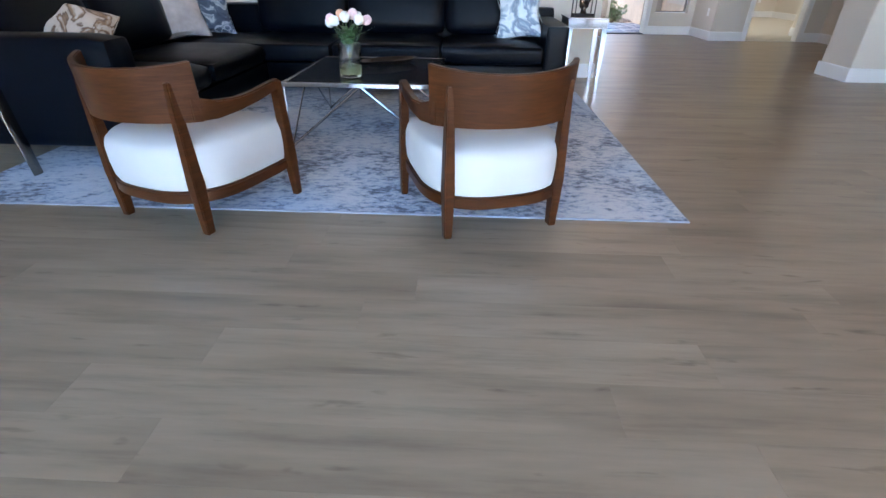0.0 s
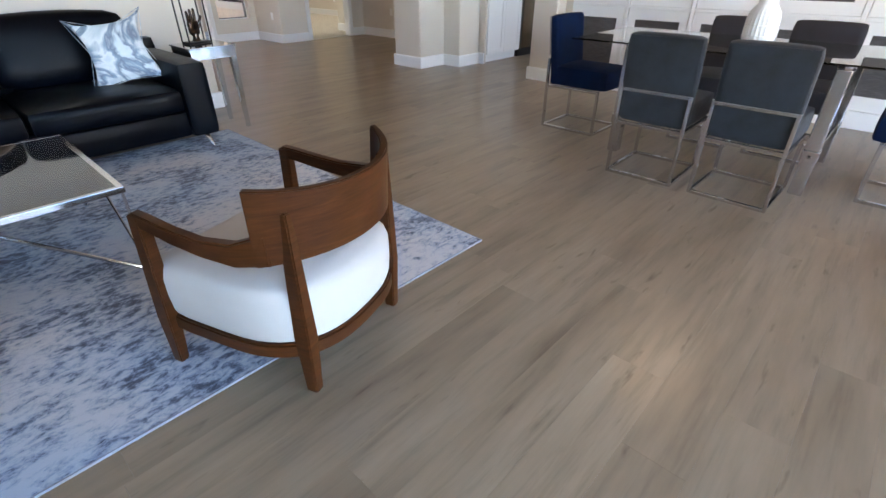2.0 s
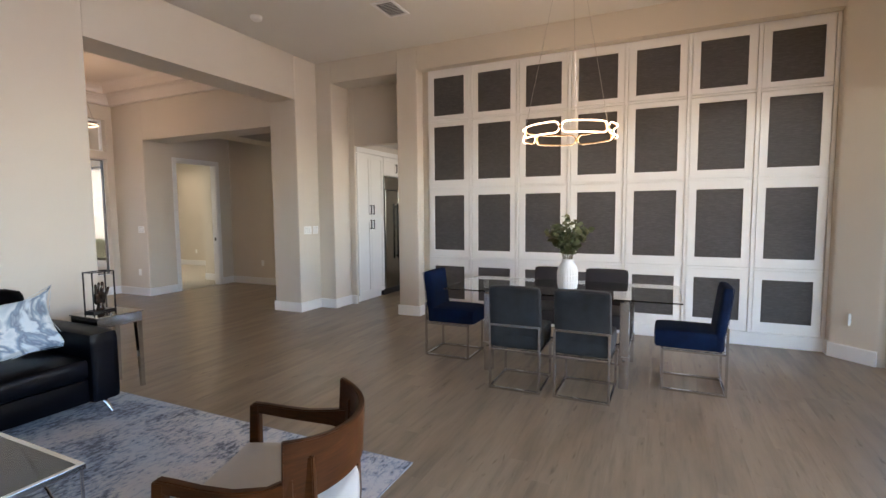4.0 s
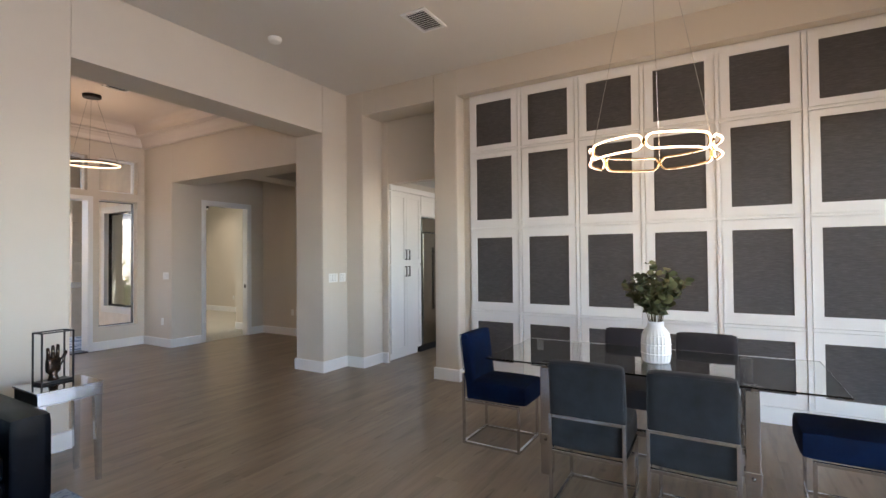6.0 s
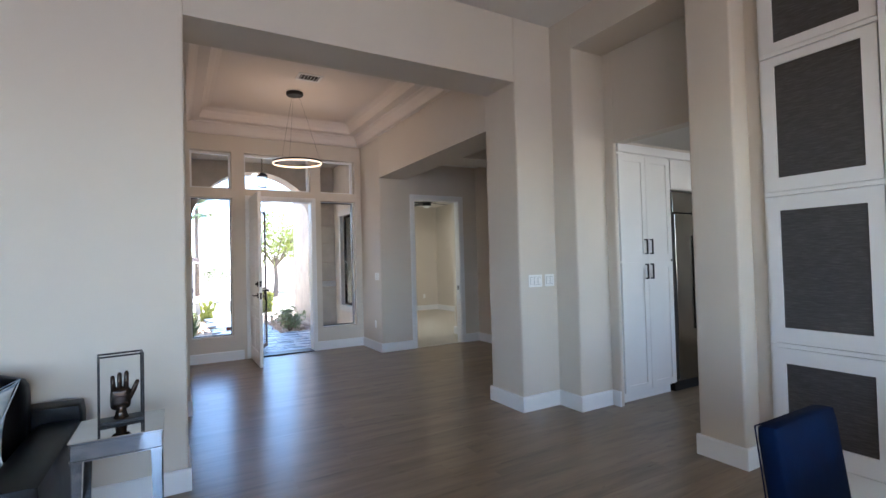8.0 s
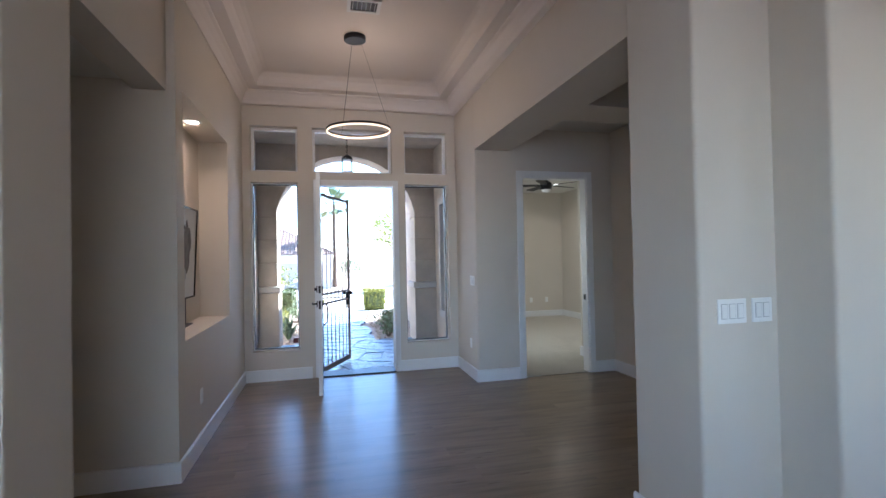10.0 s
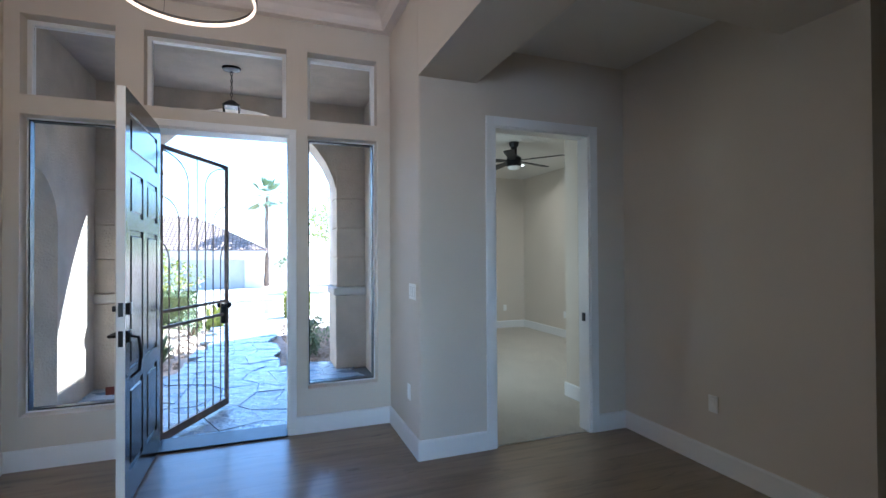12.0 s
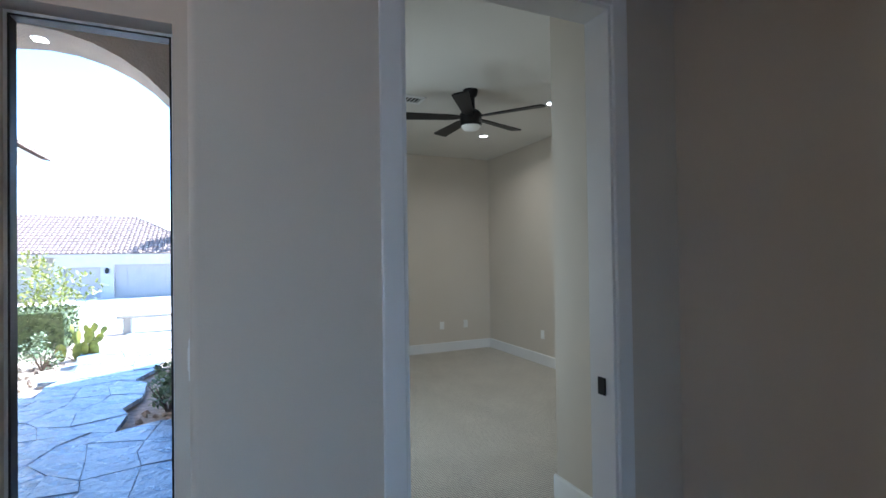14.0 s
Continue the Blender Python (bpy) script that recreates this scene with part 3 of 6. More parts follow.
# ---------------------------------------------------------------- front door leaf, hinges and locks
def front_door():
    t = thing("front_door", "open front door, white inside and dark-stained outside", "door", pose(2.118, 9.70, 0.02))
    W, H, D = 0.94, 2.42, 0.044
    # the leaf runs from the hinge towards -y; its outside faces +x
    cells = [(0.10, 0.84, 2.05, 2.30), (0.10, 0.42, 1.68, 1.95), (0.52, 0.84, 1.68, 1.95), (0.10, 0.42, 0.78, 1.60), (0.52, 0.84, 0.78, 1.60), (0.10, 0.42, 0.18, 0.68), (0.52, 0.84, 0.18, 0.68)]

    def face(x0, x1, depth, name, mat, label):
        bm = bmesh.new()
        ys = sorted({0.0, W, *[c for k in cells for c in k[:2]]})
        zs = sorted({0.0, H, *[c for k in cells for c in k[2:]]})
        for a, b in zip(ys, ys[1:]):
            for c, d in zip(zs, zs[1:]):
                if not any(k[0] <= a and b <= k[1] and k[2] <= c and d <= k[3] for k in cells):
                    box(bm, x0, x1, -b, -a, c, d)
        bmesh.ops.remove_doubles(bm, verts=bm.verts, dist=0.0005)
        part(name, bm, mat, t, label, smooth=False)
        for a, b, c, d in cells:
            mid = (x0 + x1) / 2
            bm = boxes((mid - depth, mid + depth, -b + 0.03, -a - 0.03, c + 0.03, d - 0.03), bevel=0.010, seg=1)
            box(bm, mid - 0.002, mid + 0.002, -b, -a, c, d)
            part("door_panel", bm, mat, t, smooth=False)

    face(0.001, D / 2, 0.0105, "outer_face", ENAMEL, "dark glossy stained outer face")
    face(-D / 2, -0.001, 0.0105, "inner_face", DOORWHITE, "white painted inner face")
    part("door_edge", boxes((-D / 2, D / 2, -W - 0.003, -W, 0, H), (-D / 2, D / 2, 0, 0.003, 0, H)), DOORWHITE, t, "white door edge", smooth=False)
    for z in (0.18, 0.9, 1.55, 2.2):
        bm = lathe(bmesh.new(), [(0.008, z), (0.009, z + 0.01), (0.009, z + 0.1), (0.008, z + 0.11)], 10, pose(-0.03, 0.006, 0))
        box(bm, -0.028, -0.024, -0.03, 0.0, z + 0.004, z + 0.106)
        part("hinge", bm, BLACK, t, "black hinge")
    y = -W + 0.07
    for z, kind in ((1.14, 0), (0.98, 1)):
        bm = boxes((-D / 2 - 0.012, -D / 2, y - 0.035, y + 0.035, z - 0.035, z + 0.035), (D / 2, D / 2 + 0.012, y - 0.035, y + 0.035, z - 0.035, z + 0.035), bevel=0.006)
        if kind:
            tube(bm, [(-D / 2 - 0.01, y, z), (-D / 2 - 0.055, y, z), (-D / 2 - 0.058, y + 0.05, z), (-D / 2 - 0.056, y + 0.12, z)], 0.009)
            tube(bm, [(D / 2 + 0.01, y, z), (D / 2 + 0.05, y, z - 0.01), (D / 2 + 0.062, y, z - 0.09), (D / 2 + 0.055, y, z - 0.2), (D / 2 + 0.01, y, z - 0.24)], 0.009)
            part("door_handle", bm, BLACK, t, "black lever and pull handle")
        else:
            tube(bm, [(-D / 2 - 0.01, y, z), (-D / 2 - 0.035, y, z)], 0.016, 12)
            part("deadbolt", bm, BLACK, t, "black deadbolt")
    part("lock_plate", boxes((-0.012, 0.012, -W - 0.006, -W - 0.003, 0.93, 1.02), (-0.012, 0.012, -W - 0.006, -W - 0.003, 1.1, 1.18)), BLACK, t, smooth=False)


front_door()


def security_gate():
    """An arched iron screen door that stands open on the porch."""
    t = thing("security_gate", "open brown iron security gate with arched bars", "gate", pose(2.085, 9.94, -0.03, 0, 0, 64.5))
    W, H = 1.02, 2.40
    part("gate_frame", boxes((0, 0.035, -0.015, 0.015, 0, H), (W - 0.035, W, -0.015, 0.015, 0, H), (0.035, W - 0.035, -0.015, 0.015, 0, 0.07), (0.035, W - 0.035, -0.015, 0.015, H - 0.035, H), bevel=0.003), IRON, t, smooth=False)
    part("cross_rail", boxes((0.035, W - 0.035, -0.012, 0.012, 0.90, 0.925)), IRON, t, smooth=False)
    part("cross_rail", boxes((0.035, W - 0.035, -0.012, 0.012, 1.03, 1.055)), IRON, t, smooth=False)
    n = 8
    for i in range(1, n):
        x = W * i / n
        part("bar", tube(bmesh.new(), [(x, 0, 0.05), (x, 0, 0.91)], 0.0065, 6), IRON, t)
        k = min(i, n - i)
        if k < n / 2:
            top = 1.45 + 0.34 * (k - 1)
            sgn = -1 if i < n / 2 else 1
            pts = [(x, 0, 0.92)] + [(x + sgn * (0.118 * k) * (1 - math.cos(a * math.pi / 12)), 0, top + 0.12 * (1 + 0.3 * k) * math.sin(a * math.pi / 12)) for a in range(7)]
        else:
            pts = [(x, 0, 0.92), (x, 0, H - 0.03)]
        part("bar", tube(bmesh.new(), pts, 0.0065, 6), IRON, t)
    lb = part("lock_box", boxes((W - 0.09, W - 0.035, -0.02, 0.02, 0.82, 0.99), bevel=0.004), BLACK, t, "black lock box")
    part("knob", lathe(bmesh.new(), [(0.012, 0), (0.012, 0.03), (0.026, 0.04), (0.028, 0.06), (0.018, 0.07)], 14, pose(W - 0.06, 0, 1.0, 90)), BLACK, t, "black door knob")
    part("knob", lathe(bmesh.new(), [(0.012, 0), (0.012, 0.03), (0.026, 0.04), (0.028, 0.06), (0.018, 0.07)], 14, pose(W - 0.06, 0, 1.0, -90)), BLACK, t, "black door knob")


security_gate()

# ---------------------------------------------------------------- panelled feature wall
t = thing("panel_wall", "white framed feature wall with dark grasscloth panels", "wall panelling", kind="structure")
PX, PITCH, PW, PY = 4.45, 0.642, 0.443, 3.415
ROWS_Z = [(2.765, 3.27), (1.895, 2.615), (0.94, 1.685), (0.26, 0.715)]
CELL_Z = [3.38, 2.69, 1.79, 0.828, 0.0]
part("backing_board", boxes((PX + 0.02, PX + 0.05, -1.0, 3.51, 0, 3.38)), TRIM, t, smooth=False)
for i in range(8):
    y = PY + 0.1 - i * PITCH
    if -1.0 < y < 3.5:
        part("batten", boxes((PX - 0.010, PX + 0.02, y - 0.017, y + 0.017, 0.145, 3.36), bevel=0.002), TRIM, t, smooth=False)
for z in CELL_Z[1:4]:
    for i in range(7):
        y1 = PY + 0.1 - i * PITCH
        part("cross_batten", boxes((PX - 0.0085, PX + 0.02, max(-0.99, y1 - PITCH + 0.018), y1 - 0.018, z - 0.013, z + 0.013), bevel=0.002), TRIM, t, smooth=False)
for i in range(7):
    y1 = PY - i * PITCH
    y0 = y1 - PW
    for (z0, z1), top, low in zip(ROWS_Z, CELL_Z, CELL_Z[1:]):
        a, b = max(-0.985, y0 - 0.074), y1 + 0.074
        c, d = low + 0.019, top - 0.019
        c = max(c, 0.146)
        fr = boxes((PX, PX + 0.02, a, y0, c, d), (PX, PX + 0.02, y1, b, c, d), (PX, PX + 0.02, y0, y1, c, z0), (PX, PX + 0.02, y0, y1, z1, d))
        part("panel_frame", fr, TRIM, t, smooth=False)
        part("panel", boxes((PX + 0.010, PX + 0.0195, y0, y1, z0, z1)), GRASSCLOTH, t, "dark grey grasscloth panel", smooth=False)
part("base_rail", boxes((PX - 0.012, PX + 0.02, -0.985, 3.51, 0.0, 0.143), bevel=0.003), TRIM, t, smooth=False)

# ---------------------------------------------------------------- switches, outlets, vents
def wall_plate(x, y, z, rz, gangs, label, category, mat=PLATE):
    """A plate that faces -y before it is turned; gangs of 0 makes a double socket."""
    n = max(1, gangs)
    w = 0.072 + 0.046 * (n - 1)
    t = thing("light_switch" if gangs else "outlet", label, category, pose(x, y, z, 0, 0, rz))
    part("cover_plate", boxes((-w / 2, w / 2, -0.007, 0.0, -0.058, 0.058), bevel=0.003), mat, t, smooth=False)
    for k in range(n):
        cx = (k - (n - 1) / 2) * 0.046
        if gangs:
            # grey inlay paints in the shaded gap round each rocker
            part("rocker_shade", boxes((cx - 0.0185, cx + 0.0185, -0.0078, -0.006, -0.036, 0.036)), GREYPLATE, t, "thin grey inlay painting in the shade round a rocker", smooth=False)
            part("rocker", boxes((cx - 0.0155, cx + 0.0155, -0.011, -0.0075, -0.033, 0.033), bevel=0.002), mat, t, smooth=False)
        else:
            for dz in (-0.021, 0.021):
                part("socket", boxes((-0.016, 0.016, -0.010, -0.006, dz - 0.015, dz + 0.015), bevel=0.004), mat, t, smooth=False)
    return t


wall_plate(4.06, 5.335, 1.205, 0, 3, "white three-gang rocker switch on a greige pillar", "switch")
wall_plate(4.235, 5.335, 1.205, 0, 2, "white two-gang rocker switch on a greige pillar", "switch")
wall_plate(3.915, 8.98, 1.19, 270, 3, "white three-gang rocker switch beside the entry", "switch")
wall_plate(3.915, 9.08, 0.42, 270, 0, "white wall outlet low beside the entry", "outlet")
wall_plate(5.74, 7.98, 0.44, 270, 0, "white wall outlet above the baseboard", "outlet")
wall_plate(1.21, 7.62, 0.42, 90, 0, "white wall outlet below the art niche", "outlet")
wall_plate(6.93, 13.99, 0.40, 0, 0, "white bedroom wall outlet", "outlet")
wall_plate(7.33, 13.99, 0.40, 0, 0, "white bedroom wall outlet", "outlet")
wall_plate(7.77, 12.6, 0.40, 270, 0, "white bedroom wall outlet", "outlet")
wall_plate(4.46, 2.66, 0.49, 270, 0, "grey outlet in a dark wall panel", "outlet", GREYPLATE)
wall_plate(4.215, -1.124, 0.40, 317, 0, "white wall outlet beside the sliding door", "outlet")


def ceiling_vent(x, y, z, w, d, rz=0):
    t = thing("ceiling_vent", "white louvred air vent in the ceiling", "vent", pose(x, y, z, 0, 0, rz))
    part("frame", boxes((-w / 2, w / 2, -d / 2, -d / 2 + 0.03, -0.012, 0), (-w / 2, w / 2, d / 2 - 0.03, d / 2, -0.012, 0), (-w / 2, -w / 2 + 0.03, -d / 2 + 0.03, d / 2 - 0.03, -0.012, 0), (w / 2 - 0.03, w / 2, -d / 2 + 0.03, d / 2 - 0.03, -0.012, 0)), TRIM, t, smooth=False)
    # black sheet stands in for the unlit depth behind the louvres
    part("backing", boxes((-w / 2 + 0.03, w / 2 - 0.03, -d / 2 + 0.03, d / 2 - 0.03, -0.003, -0.001)), BLACK, t, "black sheet standing in for the unlit duct", smooth=False)
    n = int((w - 0.06) / 0.034)
    for k in range(n):
        x0 = -w / 2 + 0.03 + (k + 0.5) * (w - 0.06) / n
        part("slat", box(bmesh.new(), -0.0035, 0.0035, -d / 2 + 0.03, d / 2 - 0.03, -0.001, 0.001, m=pose(x0, 0, -0.0075, 0, 80, 0)), TRIM, t, smooth=False)


ceiling_vent(3.15, 3.30, 3.69, 0.40, 0.26, 0)
ceiling_vent(2.55, 7.62, 3.70, 0.29, 0.22, 0)
ceiling_vent(5.55, 11.65, 2.97, 0.34, 0.2, 0)
t = thing("smoke_detector", "white round smoke detector on the ceiling", "smoke detector", pose(2.67, 4.78, 3.69))
part("body", lathe(bmesh.new(), [(0.045, -0.045), (0.058, -0.036), (0.062, -0.02), (0.066, -0.012), (0.066, 0)], 28), PLATE, t)
part("cap", lathe(bmesh.new(), [(0.014, -0.050), (0.018, -0.045), (0.018, -0.040)], 16), PLATE, t)


def can_light(x, y, z, power=1.0, tint=(1.0, 0.86, 0.68)):
    t = thing("recessed_light", "small lit recessed ceiling light", "ceiling light", pose(x, y, z))
    part("trim_ring", lathe(bmesh.new(), [(0.052, -0.001), (0.055, -0.006), (0.075, -0.004), (0.076, 0)], 24), TRIM, t)
    part("lens", lathe(bmesh.new(), [(0.05, -0.006), (0.05, -0.002)], 20), CAN, t, "glowing lens")
    lamp("can_lamp", "AREA", pose(x, y, z - 0.012), power, tint, size=(0.1, 0.1), spread=radians(150))


can_light(1.07, 8.02, 2.72, 0.9, (1.0, 0.70, 0.50))
can_light(6.95, 12.65, 2.97, 1.0)
can_light(6.95, 11.25, 2.97, 1.0)


# ---------------------------------------------------------------- living room things
def soft_box(bm, x0, x1, y0, y1, z0, z1, r=0.04, puff=0.0, cuts=6, m=None):
    """A cushion: a rounded box whose top swells a little towards its middle."""
    tmp = bmesh.new()
    bmesh.ops.create_cube(tmp, size=1)
    bmesh.ops.subdivide_edges(tmp, edges=tmp.edges, cuts=cuts, use_grid_fill=True)
    h = Vector(((x1 - x0) / 2, (y1 - y0) / 2, (z1 - z0) / 2))
    c = Vector(((x0 + x1) / 2, (y0 + y1) / 2, (z0 + z1) / 2))
    rr = min(r, h.x, h.y, h.z)
    vs = {}
    for v in tmp.verts:
        u = v.co * 2
        p = Vector([math.copysign(min(1, abs(q)) ** 0.8, q) * s for q, s in zip(u, h)])
        core = Vector([max(-(s - rr), min(s - rr, q)) for q, s in zip(p, h)])
        d = p - core
        p = core + d.normalized() * rr if d.length > 1e-6 else p
        w = [max(0.0, 1 - (p[k] / h[k]) ** 2) for k in range(3)]
        p.z += math.copysign(puff, u.z) * w[0] * w[1] * (abs(u.z) > 0.98)
        p.x += math.copysign(puff * 0.5, u.x) * w[1] * w[2] * (abs(u.x) > 0.98)
        p.y += math.copysign(puff * 0.5, u.y) * w[0] * w[2] * (abs(u.y) > 0.98)
        p += c
        vs[v] = bm.verts.new(m @ p if m else p)
    for f in tmp.faces:
        bm.faces.new([vs[v] for v in f.verts])
    tmp.free()
    return bm


def pillow(name, m, size, mat, label, pinch=0.15, waist=0.15):
    """A square cushion, fat in the middle with pulled-out corners; it stands on its lower edge."""
    bm, n = bmesh.new(), 14
    for side in (1, -1):
        g = []
        for i in range(n + 1):
            row = []
            for j in range(n + 1):
                u, v = 2 * i / n - 1, 2 * j / n - 1
                e = (1 - u * u) * (1 - v * v)
                k = 1 - waist * (1 - v * v) * abs(u) ** 3
                k2 = 1 - (pinch if v > 0 else 0.15) * (1 - u * u) * abs(v) ** 3
                t = side * 0.085 * e ** 0.42 * (1 + 0.12 * math.sin(5 * u + 3 * v))
                row.append(bm.verts.new((u * size / 2 * k, t, size / 2 + v * size / 2 * k2)))
            g.append(row)
        for i in range(n):
            for j in range(n):
                q = (g[i][j], g[i + 1][j], g[i + 1][j + 1], g[i][j + 1])
                bm.faces.new(q if side < 0 else q[::-1])
    bmesh.ops.remove_doubles(bm, verts=bm.verts, dist=0.002)
    bmesh.ops.recalc_face_normals(bm, faces=bm.faces)
    t = thing(name, label, "pillow", m, "sofa pillows")
    part("cover", bm, mat, t)
    h = size / 2 * 0.995
    part("seam", tube(bmesh.new(), [(-h, 0, 0.003), (-h * (0.995 - waist), 0, size / 2), (-h, 0, size - 0.003), (0, 0, size * (1.0 - pinch / 2)), (h, 0, size - 0.003), (h * (0.995 - waist), 0, size / 2), (h, 0, 0.003), (0, 0, size * 0.074)], 0.003, 5, True), mat, t)


def area_rug():
    t = thing("area_rug", "distressed blue-grey and ivory area rug", "rug", pose(-1.0, 3.185, 0.0))
    bm = bmesh.new()
    w, d = 1.83, 1.365
    box(bm, -w, w, -d, d, 0.001, 0.010, bevel=0.003)
    part("field", bm, RUG, t, smooth=False)
    part("binding", tube(bmesh.new(), [(-w, -d, 0.006), (w, -d, 0.006), (w, d, 0.006), (-w, d, 0.006)], 0.0055, 6, True), RUGEDGE, t, "dark woven edge binding")


area_rug()


def armchair(m):
    """A low barrel chair: bent walnut back and arms on four leaning legs, with a round cream seat."""
    t = thing("barrel_armchair", "walnut barrel-back armchair with a cream upholstered seat", "armchair", m, "pair of armchairs")
    hw, hb = 0.317, 0.247
    # plan: the back bends round behind the seat; front at +y
    def plan(s, r=0.0):
        """Point of the back's bow; s from -1 (left) to 1 (right)."""
        a = s * radians(62)
        return Vector(((0.345 + r) * math.sin(a) / math.sin(radians(62)) * 0.87, 0.268 - (0.345 + r) * math.cos(a), 0))

    def band(bm, s0, s1, z_low, z_top, thick, n=18, rake=0.05):
        rings = []
        for i in range(n + 1):
            s = s0 + (s1 - s0) * i / n
            a, b = z_low(s), z_top(s)
            ring = []
            for r, z in ((0, a), (thick, a), (thick, b), (0, b)):
                p = plan(s, r)
                p.y -= (z - 0.45) * rake
                p.x *= 1 + (z - 0.5) * 0.10
                ring.append(bm.verts.new((p.x, p.y, z)))
            rings.append(ring)
        for a, b in zip(rings, rings[1:]):
            for k in range(4):
                bm.faces.new((a[k], a[(k + 1) % 4], b[(k + 1) % 4], b[k]))
        bm.faces.new(rings[0][::-1]), bm.faces.new(rings[-1])
        bmesh.ops.recalc_face_normals(bm, faces=bm.faces)
        bmesh.ops.bevel(bm, geom=[e for e in bm.edges if e.calc_face_angle(0) > 0.9], offset=0.004, segments=2, affect="EDGES")
        return bm

    part("backrest", band(bmesh.new(), -0.93, 0.93, lambda s: 0.50 - 0.012 * s * s, lambda s: 0.698 + 0.025 * s * s, 0.024), WALNUT, t)
    for sg in (-1, 1):
        # arm: from the end of the back forward to the front leg, sweeping down, then level
        p0 = plan(0.86 * sg, 0.0)
        bm = bmesh.new()
        pts = [(p0.x, p0.y - 0.03, 0.555, 0.062), (sg * 0.316, 0.12, 0.538, 0.045), (sg * 0.324, 0.23, 0.535, 0.034), (sg * 0.324, 0.34, 0.545, 0.031), (sg * 0.320, 0.44, 0.560, 0.029), (sg * 0.318, 0.495, 0.566, 0.028)]
        rings = []
        for x, y, z, h in pts:
            rings.append([bm.verts.new(v) for v in ((x - 0.017, y, z - h), (x + 0.017, y, z - h), (x + 0.017, y, z + h * 0.6), (x - 0.017, y, z + h * 0.6))])
        for a, b in zip(rings, rings[1:]):
            for k in range(4):
                bm.faces.new((a[k], a[(k + 1) % 4], b[(k + 1) % 4], b[k]))
        bm.faces.new(rings[0][::-1]), bm.faces.new(rings[-1])
        bmesh.ops.recalc_face_normals(bm, faces=bm.faces)
        bmesh.ops.bevel(bm, geom=[e for e in bm.edges if e.calc_face_angle(0) > 0.9], offset=0.005, segments=2, affect="EDGES")
        part("armrest", bm, WALNUT, t)

    def leg(foot, top, w0, w1, tip=0.85):
        bm = bmesh.new()
        a, b = Vector(foot), Vector(top)
        low = [bm.verts.new((a.x + dx * w0, a.y + dy * w0 * 1.2, a.z)) for dx, dy in ((-1, -1), (1, -1), (1, 1), (-1, 1))]
        mid = a.lerp(b, 0.35)
        mids = [bm.verts.new((mid.x + dx * w1, mid.y + dy * w1 * 1.25, mid.z)) for dx, dy in ((-1, -1), (1, -1), (1, 1), (-1, 1))]
        top_ = [bm.verts.new((b.x + dx * w1 * tip, b.y + dy * w1 * min(1, tip * 1.18), b.z)) for dx, dy in ((-1, -1), (1, -1), (1, 1), (-1, 1))]
        for r0, r1 in ((low, mids), (mids, top_)):
            for k in range(4):
                bm.faces.new((r0[k], r0[(k + 1) % 4], r1[(k + 1) % 4], r1[k]))
        bm.faces.new(low[::-1]), bm.faces.new(top_)
        bmesh.ops.recalc_face_normals(bm, faces=bm.faces)
        bmesh.ops.bevel(bm, geom=[e for e in bm.edges if e.calc_face_angle(0) > 0.9], offset=0.004, segments=2, affect="EDGES")
        part("leg", bm, WALNUT, t)

    for sg in (-1, 1):
        leg((sg * hb, 0.0, 0.011), (sg * hb * 0.99, -0.004, 0.65), 0.017, 0.023, 0.62)
        leg((sg * (hw + 0.012), 0.507, 0.011), (sg * 0.318, 0.485, 0.575), 0.016, 0.022)

    def ring_outline(k, grow=0.0):
        """Seat outline: straight front, sides, and a round back."""
        pts = []
        for i in range(25):
            a = math.pi + math.pi * i / 24
            c, s = math.cos(a), math.sin(a)
            pts.append(((0.315 + grow) * math.copysign(abs(c) ** 0.75, c), 0.262 + (0.325 + grow) * math.copysign(abs(s) ** 0.75, s)))
        pts += [(0.315 + grow, 0.42), (0.305 + grow, 0.53 + grow), (-0.305 - grow, 0.53 + grow), (-0.315 - grow, 0.42)]
        return pts

    bm = prism(bmesh.new(), ring_outline(0, 0.012), 0.155, 0.208)
    bmesh.ops.bevel(bm, geom=[e for e in bm.edges if abs(e.verts[0].co.z - e.verts[1].co.z) < 1e-5], offset=0.006, segments=2, affect="EDGES")
    part("seat_rail", bm, WALNUT, t)
    bm, rings = bmesh.new(), []
    for d, z in ((-0.02, 0.2), (-0.002, 0.209), (0.005, 0.23), (0.010, 0.29), (0.009, 0.35), (-0.002, 0.385), (-0.022, 0.403), (-0.08, 0.412), (-0.16, 0.424), (-0.24, 0.428)):
        rings.append([bm.verts.new((x, y, z)) for x, y in [((0.0 + p[0]) * (1 + d / 0.32), 0.262 + (p[1] - 0.262) * (1 + d / 0.30)) for p in ring_outline(0)]])
    n = len(rings[0])
    for a, b in zip(rings, rings[1:]):
        for k in range(n):
            bm.faces.new((a[k], a[(k + 1) % n], b[(k + 1) % n], b[k]))
    bm.faces.new(rings[-1]), bm.faces.new(rings[0][::-1])
    bmesh.ops.recalc_face_normals(bm, faces=bm.faces)
    part("seat", bm, CREAM, t, "cream upholstered seat")
    return t


chair = armchair(pose(-0.062, 1.675, 0.0, 0, 0, 18.5))
copy_thing(chair, pose(-1.567, 1.652, 0.0, 0, 0, -19.7))


